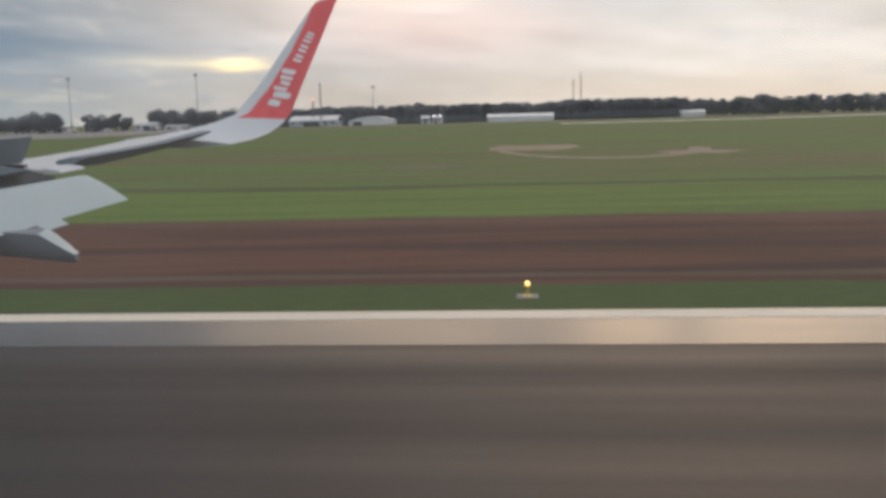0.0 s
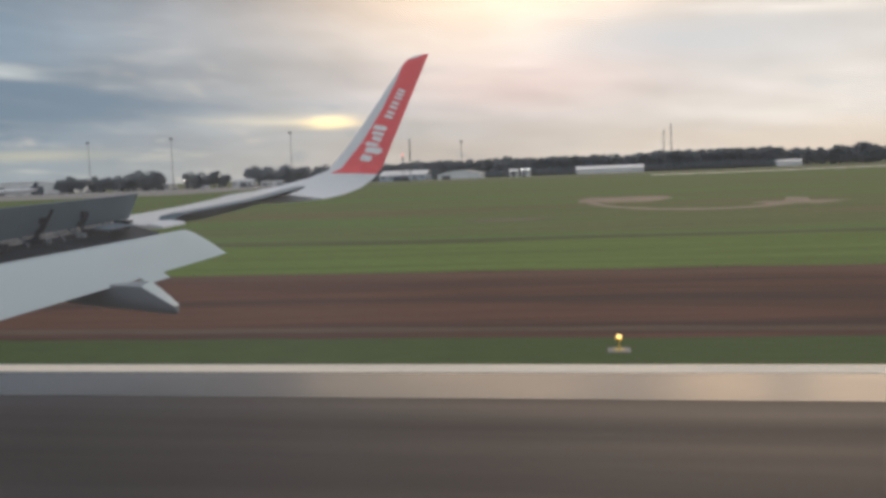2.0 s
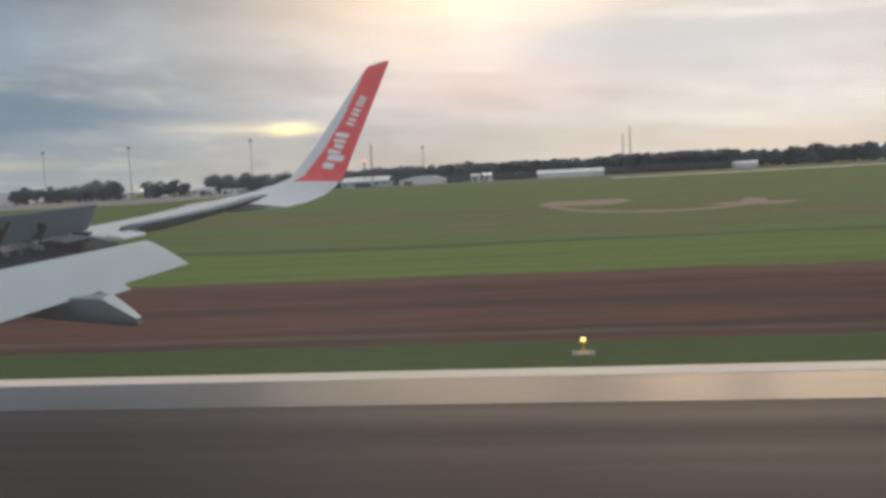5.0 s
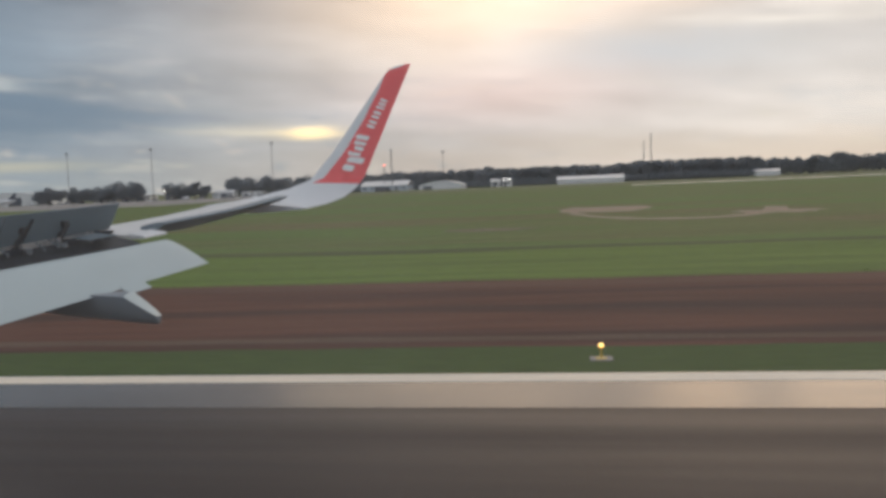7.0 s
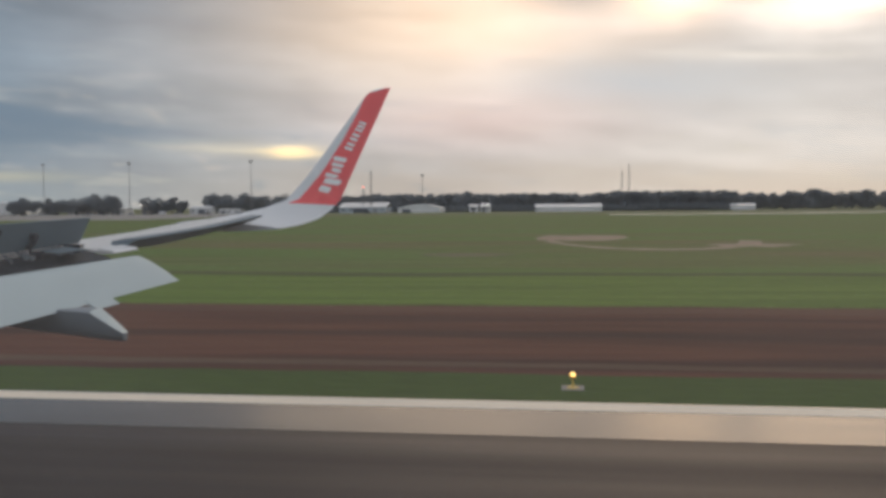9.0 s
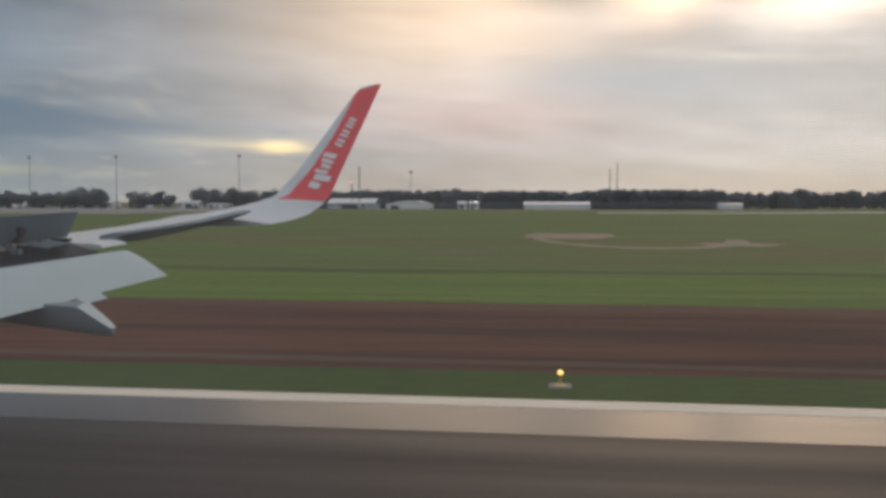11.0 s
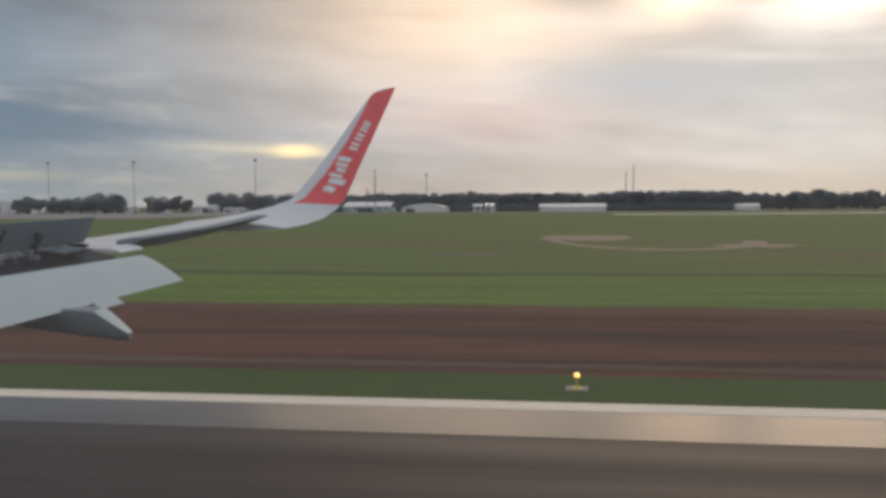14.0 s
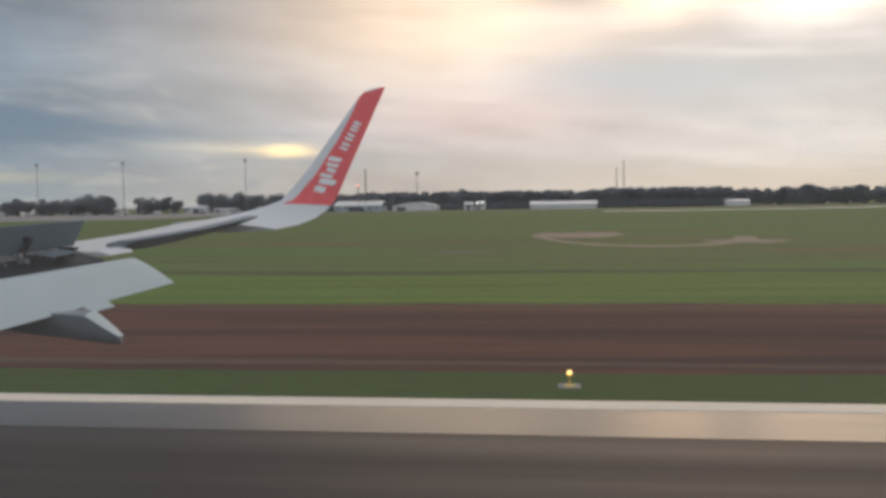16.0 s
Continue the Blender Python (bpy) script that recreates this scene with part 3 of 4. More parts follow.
def decal(u0, u1, z0, z1, slant=0.0):
    """A plain white bar with rounded corners on the red panel; z up the winglet, u across its chord."""
    bm = bmesh.new()
    uc, zc, hu, hz = (u0 + u1) / 2, (z0 + z1) / 2, (u1 - u0) / 2, (z1 - z0) / 2
    pts = []
    for i in range(16):
        a = 2 * math.pi * (i + 0.5) / 16
        su, sz = math.copysign(abs(math.cos(a)) ** 0.35, math.cos(a)), math.copysign(abs(math.sin(a)) ** 0.35, math.sin(a))
        u = uc + hu * su
        pts.append(on_face(u, zc + hz * sz + slant * (u1 - u) / (u1 - u0), 0.009))
    bm.faces.new([bm.verts.new(p) for p in pts])
    part("white_mark", bm, WHITE_DECAL, red)


# a row of plain bold bars, then of thin ones, up the middle of the panel
for u0, u1, z0, z1 in ((0.50, 0.71, 4.83, 4.925), (0.50, 0.84, 4.965, 5.06), (0.42, 0.71, 5.10, 5.15), (0.50, 0.71, 5.19, 5.25), (0.42, 0.71, 5.29, 5.34), (0.38, 0.71, 5.385, 5.455),
                       (0.50, 0.72, 5.60, 5.635), (0.50, 0.72, 5.675, 5.71), (0.49, 0.72, 5.77, 5.805), (0.49, 0.72, 5.845, 5.88), (0.48, 0.73, 5.94, 5.97), (0.48, 0.73, 6.005, 6.035), (0.48, 0.73, 6.07, 6.10)):
    decal(u0 - 0.015, u1 + 0.015, z0 - 0.006, z1 + 0.006, 0.05)

# flap, lowered: nose and trailing edge at span y
def flap_te(y):
    return Vector((-5.26 + 0.287 * (y - 11.6), y, 3.575 + 0.101 * (y - 11.6)))


def flap_nose(y):
    return Vector((-5.90 + 0.330 * (y - 11.6), y, 3.915 + 0.064 * (y - 11.6)))


rings = []
for y in (2.2, 4.6, 6.5, 8.3, 9.9, 10.6, 11.3, 11.60, 11.67):
    a, b = flap_nose(y), flap_te(y)
    d = b - a
    up = Vector((-d.z, 0, d.x)).normalized()
    ln = d.length
    pts = []
    us = [0.5 - 0.5 * math.cos(math.pi * i / 10) for i in range(11)]
    k = 0.85 if y > 11.65 else 1.0
    for sgn, seq in ((1, us), (-0.45, us[::-1][1:-1])):
        for u in seq:
            h = 5 * 0.15 * ln * (0.2969 * math.sqrt(u) - 0.126 * u - 0.3516 * u * u + 0.2843 * u ** 3 - 0.1015 * u ** 4) + 0.004
            pts.append(a + d * u + up * h * sgn * k)
    rings.append(pts)
flap = part("flap", loft(bmesh.new(), rings), FLAP_SKIN, airliner, "pale painted trailing-edge flap, lowered", 40)
# the short tab above the fairing
bm = bmesh.new()
for y0, y1 in ((10.10, 10.46),):
    ring = []
    for y in (y0, y1):
        b = flap_te(y)
        d = (b - flap_nose(y)).normalized()
        up = Vector((-d.z, 0, d.x))
        ring.append([b - d * 0.10 + up * 0.022, b + d * 0.125 + up * 0.004, b + d * 0.125 - up * 0.006, b - d * 0.10 - up * 0.010])
    loft(bm, ring)
part("flap_tab", bm, FLAP_SKIN, flap)
# flap track fairing: x, centre z, half height, half width
def fairing(y, dx, dz):
    """A canoe-shaped fairing hung under the flap; a paler deck paints the light onto its tail."""
    rings = []
    for x, z, hh, hw in ((-8.9, 3.80, 0.02, 0.02), (-8.5, 3.74, 0.10, 0.09), (-7.8, 3.62, 0.17, 0.14), (-7.0, 3.47, 0.21, 0.165), (-6.3, 3.36, 0.20, 0.165),
                         (-5.8, 3.275, 0.175, 0.15), (-5.60, 3.23, 0.15, 0.135), (-5.45, 3.19, 0.13, 0.12), (-5.32, 3.157, 0.11, 0.105), (-5.2, 3.125, 0.088, 0.09), (-5.08, 3.095, 0.065, 0.07), (-5.065, 3.092, 0.05, 0.05)):
        # the inboard rim runs straight from the flap's edge to the tail; the deck lifts a little towards the outboard rim
        top = z + 0.55 * hh if x < -5.80 else 3.405 - 0.086 * (x + 5.78) if x < -5.45 else 3.376 - 0.652 * (x + 5.45)
        lift = 0.040 * math.sin(math.pi * max(0.0, min(1.0, (x + 5.80) / 0.73)))
        t_in, t_out = (top - z) / hh, (top + lift - z) / hh
        prof = ((-1.0, t_in), (-0.96, 0.6 * t_in), (-0.80, 0.0), (-0.58, -0.45), (-0.30, -0.82), (0.0, -1.0), (0.30, -0.92), (0.62, -0.6), (0.88, -0.1), (1.0, 0.6 * t_out),
                (1.0, t_out), (0.3, 0.65 * t_out + 0.35 * t_in + 0.03), (-0.5, 0.25 * t_out + 0.75 * t_in + 0.03))
        ring = [(x + dx, y + u * hw, z + dz + v * hh) for u, v in prof]
        rings.append(ring)
    body = part("flap_track_fairing", loft(bmesh.new(), rings), FAIRING_SHADED, airliner, "grey canoe-shaped flap track fairing", 22)
    tail = [[Vector(r[i]) + Vector((0, 0, 0.004)) for i in (10, 11, 12, 0)] for r in rings if r[0][0] - dx > -5.47]
    part("tail_deck", loft(bmesh.new(), tail, closed=False), FLAP_SKIN, body, "upper face, its light painted in as a paler tone")


fairing(9.8, 0, 0)
fairing(6.6, -1.1, -0.27)

# bay behind the spoiler hinge, a slab with its shade painted near black, and the raised spoilers with their actuators
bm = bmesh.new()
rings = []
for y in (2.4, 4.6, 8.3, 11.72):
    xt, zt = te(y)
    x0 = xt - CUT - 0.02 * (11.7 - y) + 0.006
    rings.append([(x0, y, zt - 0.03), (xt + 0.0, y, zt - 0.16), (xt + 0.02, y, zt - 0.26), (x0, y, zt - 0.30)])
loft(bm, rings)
part("flap_bay", bm, BAY_SHADE, airliner, "filled bay ahead of the flap, its shade painted near black")
rings = []
for y in (10.95, 11.38):
    xt, zt = te(y)
    rings.append([(xt - 0.30, y, zt + 0.045), (xt - 0.05, y, zt + 0.005), (xt - 0.05, y, zt - 0.01), (xt - 0.30, y, zt + 0.03)])
part("bay_panel", loft(bmesh.new(), rings), SPOILER_SKIN, airliner, "small blue-grey panel in the flap bay")
bay_rnd = random.Random(8)
for y0, y1 in ((4.9, 6.585), (6.6, 8.285), (8.30, 10.005), (10.02, 11.70)):
    rings = []
    for y in (y0, y1):
        xt, zt = te(y)
        hx, hz = xt - 0.47 - 0.02 * (11.7 - y), zt + 0.075
        ln, ang = 0.385 + 0.045 * (11.7 - y), radians(58)
        d, nrm = Vector((math.cos(ang), 0, math.sin(ang))), Vector((-math.sin(ang), 0, math.cos(ang)))
        p = Vector((hx, y, hz))
        rings.append([p + nrm * 0.012, p + d * ln + nrm * 0.004, p + d * ln - nrm * 0.006, p + d * ln * 0.5 - nrm * 0.03, p - nrm * 0.045])
    spoiler = part("spoiler", loft(bmesh.new(), rings), SPOILER_SKIN, airliner, "raised grey spoiler panel")
    for k in (0.17, 0.52):
        y = y0 + (y1 - y0) * k
        xt, zt = te(y)
        hx, hz = xt - 0.47 - 0.02 * (11.7 - y), zt + 0.075
        bm = bmesh.new()
        top = 0.30 if k < 0.3 else 0.16
        rod(bm, (hx + 0.02, y, hz - 0.10), (hx + 0.17, y, hz + 0.16), 0.022, seg=10)
        rod(bm, (hx + 0.10, y - 0.02, hz - 0.02), (hx + 0.09 + top * 0.6, y + 0.05, hz + top), 0.03, 0.018, 10)
        rod(bm, (hx + 0.02, y, hz - 0.10), (hx + 0.10, y, hz + 0.04), 0.040, seg=12)
        box(bm, (hx + 0.12, y - 0.05, hz + 0.12), (hx + 0.19, y + 0.05, hz + 0.2), 0.01)
        part("actuator", bm, BAY_SHADE, spoiler, "spoiler actuator")
    for k in (0.08, 0.47, 0.80):
        y = y0 + (y1 - y0) * (k + bay_rnd.uniform(-0.04, 0.04))
        xt, zt = te(y)
        hx, hz, tall = xt - 0.40 - 0.02 * (11.7 - y), zt + 0.0, bay_rnd.uniform(0.02, 0.09)
        bm = bmesh.new()
        box(bm, (hx, y - 0.015, hz - 0.05), (hx + 0.3, y + 0.015, hz + tall), 0.004)
        rod(bm, (hx + 0.05, y + 0.1, hz + 0.02), (hx + 0.05, y + bay_rnd.uniform(0.2, 0.5), hz + 0.03), 0.02, seg=8)
        part("hinge_rib", bm, BAY_SHADE, spoiler, "dark hinge rib")
    bm = bmesh.new()
    for j in range(3):
        y = y0 + (y1 - y0) * (0.15 + 0.3 * j)
        xt, zt = te(y)
        hx = xt - 0.32 - 0.02 * (11.7 - y)
        rod(bm, (hx, y, zt + 0.02), (hx + 0.02, y + 0.5, zt + 0.05), 0.012, seg=8)
        box(bm, (hx - 0.02, y - 0.03, zt + 0.0), (hx + 0.04, y + 0.03, zt + 0.07), 0.012)
    part("hydraulic_line", bm, STEEL, spoiler, "hydraulic lines and fittings")
    for k in (0.06, 0.15, 0.26, 0.36, 0.46, 0.62, 0.74):
        y = y0 + (y1 - y0) * (k + bay_rnd.uniform(-0.06, 0.06))
        xt, zt = te(y)
        hx, s = xt - 0.20 - 0.02 * (11.7 - y) + bay_rnd.uniform(-0.08, 0.03), bay_rnd.uniform(0.016, 0.042)
        bm = box(bmesh.new(), (hx, y - 0.6 * s, zt - 0.06), (hx + 1.6 * s, y + 0.6 * s, zt - 0.03 + 1.1 * s), 0.008)
        rod(bm, (hx + 0.02, y, zt - 0.03), (hx - 0.14, y + 0.06, zt + 0.05), 0.014, seg=8)
        part("bracket", bm, BRACKET, spoiler, "grey bracket in the bay")

# fuselage with the cabin window that one looks through
FC = -1.62                            # the fuselage's centre line
WIN0, WIN1, WA0, WA1 = -0.24, 0.18, 20, 30   # window: along x, and round the hull in degrees
HULL = ((-22.5, 0.15, 3.2), (-22.2, 0.6, 3.25), (-21, 1.25, 3.45), (-19, 1.8, 3.7), (-17, 1.975, 3.75), (WIN0, 1.975, 3.75), (WIN1, 1.975, 3.75),
        (8, 1.975, 3.75), (12, 1.6, 4.1), (16, 0.9, 4.7), (18, 0.3, 5.0))


def hull_point(x, r, z, deg):
    return Vector((x, FC + r * math.cos(radians(deg)), z + r * math.sin(radians(deg))))


bm = loft(bmesh.new(), [[hull_point(x, r, z, 10 * i) for i in range(36)] for x, r, z in HULL])
bm.faces.ensure_lookup_table()
mid_p = hull_point((WIN0 + WIN1) / 2, 1.975, 3.75, 25)
hole = min(bm.faces, key=lambda f: (f.calc_center_median() - mid_p).length)
bmesh.ops.delete(bm, geom=[hole], context="FACES_ONLY")
fuselage = part("fuselage", bm, SKIN, airliner, "white cylindrical fuselage", 40)
# lining and floor close the cabin round the window
IN_R = 1.930
bm = loft(bmesh.new(), [[hull_point(x, IN_R, 3.75, 10 * i) for i in range(36)] for x in (-16.9, -8, WIN0, WIN1, 4, 7.9)])
bm.faces.ensure_lookup_table()
mid_p = hull_point((WIN0 + WIN1) / 2, IN_R, 3.75, 25)
hole = min(bm.faces, key=lambda f: (f.calc_center_median() - mid_p).length)
bmesh.ops.delete(bm, geom=[hole], context="FACES_ONLY")
part("cabin_lining", bm, LINING, fuselage, "pale plastic cabin lining", 40)
spans = ((WIN0, WA0), (WIN1, WA0), (WIN1, WA1), (WIN0, WA1), (WIN0, WA0))
bm = bmesh.new()
loft(bm, [[hull_point(x, r, 3.75, d) for x, d in spans] for r in (IN_R, 1.972)], closed=False)
part("window_reveal", bm, LINING, fuselage, "pale reveal round the window")
part("cabin_floor", box(bmesh.new(), (-16.5, FC - 1.86, 3.25), (7.6, FC + 1.86, 3.35)), CARPET, fuselage, "dark grey carpeted cabin floor")
corner = [hull_point(x, 1.975, 3.75, d) for x, d in ((WIN0, WA0), (WIN1, WA0), (WIN1, WA1), (WIN0, WA1))]
bm = bmesh.new()
bm.faces.new([bm.verts.new(p) for p in corner])
pane = part("window_pane", bm, PANE, fuselage, "clear scratched acrylic cabin window pane")
pane.visible_shadow = False
bm = bmesh.new()
for p, q in zip(corner, corner[1:] + corner[:1]):
    rod(bm, p, q, 0.012, seg=8)
part("window_frame", bm, GALV, fuselage, "thin window frame")
for gx, gy in ((-7.6, 2.17), (-7.6, -5.41), (-18.5, -1.62)):
    bm = bmesh.new()
    rod(bm, (gx, gy, 0.55), (gx, FC + (gy - FC) * 0.8, 3.1), 0.11, 0.14, 14)
    rod(bm, (gx, gy - 0.5, 0.56), (gx, gy + 0.5, 0.56), 0.07, seg=12)
    leg = part("landing_gear", bm, STEEL, airliner, "steel landing gear leg")
    for s in (-0.45, 0.45):
        bm = bmesh.new()
        prof = ((0.24, 0.20), (0.20, 0.45), (0.13, 0.54), (0.0, 0.56), (-0.13, 0.54), (-0.20, 0.45), (-0.24, 0.20))
        loft(bm, [[(gx + r * math.cos(a), gy + s + w, 0.565 + r * math.sin(a)) for a in (2 * math.pi * i / 24 for i in range(24))] for w, r in prof])
        part("tyre", bm, RUBBER, leg, "black tyre", 40)

# ---------------------------------------------------------------- beside the runway
def edge_light(x, y):
    ob = base("runway_edge_light", "lit yellow runway edge light on a short stake in the grass", "runway light", (x, y, 0), 0, "runway edge lights")
    bm = bmesh.new()
    rod(bm, (0, 0, 0.0), (0, 0, 0.03), 0.16, 0.15, 14)
    pad = part("pad", box(bmesh.new(), (-0.28, -0.28, -0.05), (0.28, 0.28, 0.02), 0.01), CONCRETE, ob, "square pale concrete pad")
    rod(bm, (0, 0, 0.03), (0, 0, 0.24), 0.025, seg=8)
    rod(bm, (0, 0, 0.24), (0, 0, 0.30), 0.05, 0.085, 12)
    part("stake", bm, YELLOW, ob)
    bm = bmesh.new()
    bmesh.ops.create_uvsphere(bm, u_segments=14, v_segments=8, radius=0.07, matrix=Matrix.Translation((0, 0, 0.34)) @ Matrix.Diagonal((1, 1, 1.0, 1)))
    part("lens", bm, LAMP_WARM, ob, "glowing warm glass lens", 60)
    return ob


light = edge_light(0.25, 22.3)
for k in (-3, -2, -1, 1, 2):
    copy_thing(light, pose(0.25 + 60 * k, 22.3, 0))


for k in (-5, -4, -3, -2, -1, 0, 1, 2):
    copy_thing(light, pose(0.25 + 60 * k, -26.6, 0))


def taxi_sign(x, y, w):
    """A low lit guidance sign on two posts; its writing cannot be made out."""
    ob = base("taxiway_sign", "orange lit taxiway guidance sign standing in the grass", "sign", (x, y, 0), 0, "taxiway signs")
    face = part("panel", box(bmesh.new(), (-w / 2, -0.12, 0.25), (w / 2, 0.12, 1.0), 0.02), SIGN_ORANGE, ob)
    for i in range(3):
        part("dark_mark", box(bmesh.new(), (-w * 0.3 + w * 0.22 * i, -0.126, 0.42), (-w * 0.3 + w * 0.22 * i + 0.16 * w, -0.121, 0.82)), SEAL, face)
    for s in (-1, 1):
        part("post", rod(bmesh.new(), (s * w * 0.38, 0, 0), (s * w * 0.38, 0, 0.26), 0.04, seg=8), GALV, ob)


taxi_sign(-182, 27.5, 2.4)
taxi_sign(-193, 33.0, 1.6)

# ring of pale worn earth in the grass
bm = bmesh.new()
prev = None
for i in range(65):
    a = math.pi * (0.86 + 1.06 * i / 64)
    w = 1.6 + 1.6 * abs(noise.noise((i * 0.16, 2, 0))) + (2.5 if i < 12 else 0) + (1.6 if i > 54 else 0)
    cx, cy, rx, ry = 10.5, 121.0, 12.5, 29.5
    row = [bm.verts.new((cx + (rx - w * 0.35) * math.cos(a), cy + (ry - w) * math.sin(a), 0.012)), bm.verts.new((cx + (rx + w * 0.35) * math.cos(a), cy + (ry + w) * math.sin(a), 0.012))]
    if prev:
        bm.faces.new((prev[0], row[0], row[1], prev[1]))
    prev = row
tagged(obj("dirt_track", bm, PALE_EARTH), "curved pale worn dirt track in the grass", "dirt track", kind="structure")


def patch(x, y, rx, ry, z, mat, label, seed):
    bm = bmesh.new()
    bm.faces.new([bm.verts.new((x + rx * math.cos(a) * (1 + 0.5 * noise.noise((math.cos(a) * 2, math.sin(a) * 2, seed))), y + ry * math.sin(a) * (1 + 0.35 * noise.noise((math.cos(a) * 2, math.sin(a) * 2, seed + 5))), z))
                  for a in (2 * math.pi * i / 40 for i in range(40))])
    return tagged(obj("dirt_patch", bm, mat), label, "dirt patch", kind="structure")


patch(3.0, 124, 6.0, 10.0, 0.016, PALE_EARTH, "bare pale earth patch beside the dirt track", 1.0)
patch(20.5, 101, 4.5, 4.0, 0.016, PALE_EARTH, "bare pale earth patch beside the dirt track", 2.0)
patch(-9, 82, 4.5, 2.6, 0.012, DULL_EARTH, "thin dry earth patch in the grass", 3.0)

# tufts along the edges of the paving and of the bare earth
def tufts(name, label, rows, n, h0, h1, seed):
    rnd = random.Random(seed)
    verts, faces = [], []
    for _ in range(n):
        y0, spread = rnd.choice(rows)
        x, y = rnd.uniform(-32, 16), y0 + rnd.gauss(0, spread)
        if 24.4 < y < 40 and rnd.random() < 0.7:
            continue
        for _ in range(4):
            a, h, w = rnd.uniform(0, 6.28), rnd.uniform(h0, h1), rnd.uniform(0.012, 0.03)
            px, py = x + rnd.gauss(0, 0.06), y + rnd.gauss(0, 0.06)
            dx, dy, lean = math.cos(a), math.sin(a), rnd.uniform(0.1, 0.6) * h
            i = len(verts)
            verts += [(px - dy * w, py + dx * w, 0.0), (px + dy * w, py - dx * w, 0.0), (px + dx * lean, py + dy * lean, h)]
            faces.append((i, i + 1, i + 2))
    me = bpy.data.meshes.new(name)
    me.from_pydata(verts, [], faces)
    me.materials.append(BLADE)
    return tagged(new(name, me), label, "grass", kind="stuff")


tufts("grass_tufts", "rough green grass tufts along the bare earth", ((40.4, 0.35),), 300, 0.02, 0.05, 4)

# ---------------------------------------------------------------- far side of the airfield
def mast(x, y, h, heads=4, group="floodlight masts"):
    ob = base("floodlight_mast", "tall grey apron floodlight mast with a cluster of lamps", "floodlight mast", (x, y, 0), 0, group)
    bm = bmesh.new()
    rod(bm, (0, 0, 0), (0, 0, h), 0.32, 0.18, 10)
    box(bm, (-0.6, -0.6, 0), (0.6, 0.6, 0.4), 0.05)
    part("pole", bm, GALV, ob)
    bm = bmesh.new()
    box(bm, (-1.3, -0.15, h - 0.2), (1.3, 0.15, h + 0.0))
    box(bm, (-1.3, -0.15, h - 1.2), (1.3, 0.15, h - 1.0))
    part("crossbar", bm, GALV, ob)
    for i in range(heads):
        for k in (0, 1):
            xx = -1.1 + 2.2 * i / (heads - 1)
            part("lamp_head", box(bmesh.new(), (xx - 0.26, -0.45, h + 0.02 - k), (xx + 0.26, 0.1, h + 0.5 - k), 0.05), GALV, ob)
    return ob


m0 = mast(-217, 600, 37.0)
for x, y in ((-377, 606), (-309, 603), (-455, 604)):
    copy_thing(m0, pose(x, y, 0))


mast(-102, 640, 27.0)


def lattice(x, y, h, lamp):
    ob = base("lattice_tower", "slender steel lattice mast rising above the trees" + (" with a red light" if lamp else ""), "radio mast", (x, y, 0), 0, "radio masts")
    bm = bmesh.new()
    w = 0.8
    for sx, sy in ((-1, -1), (1, -1), (1, 1), (-1, 1)):
        rod(bm, (sx * w, sy * w, 0), (sx * w * 0.5, sy * w * 0.5, h), 0.1, 0.07, 6)
    n = int(h / 2)
    for i in range(n):
        z0, z1 = h * i / n, h * (i + 1) / n
        k0, k1 = w * (1 - 0.5 * i / n), w * (1 - 0.5 * (i + 1) / n)
        for s in (-1, 1):
            rod(bm, (-k0 * s, -k0, z0), (k1 * s, -k1, z1), 0.05, seg=5)
            rod(bm, (-k0 * s, k0, z0), (k1 * s, k1, z1), 0.05, seg=5)
    part("lattice", bm, GALV, ob)
    if lamp:
        bm = bmesh.new()
        bmesh.ops.create_uvsphere(bm, u_segments=10, v_segments=6, radius=0.4, matrix=Matrix.Translation((0, 0, h + 0.4)))
        part("beacon", bm, LAMP_RED, ob, "glowing red warning light")


lattice(-132, 602, 29, False)
lattice(-138, 605, 17.5, True)
lattice(40.5, 640, 28, False)
lattice(45.5, 640, 33, False)


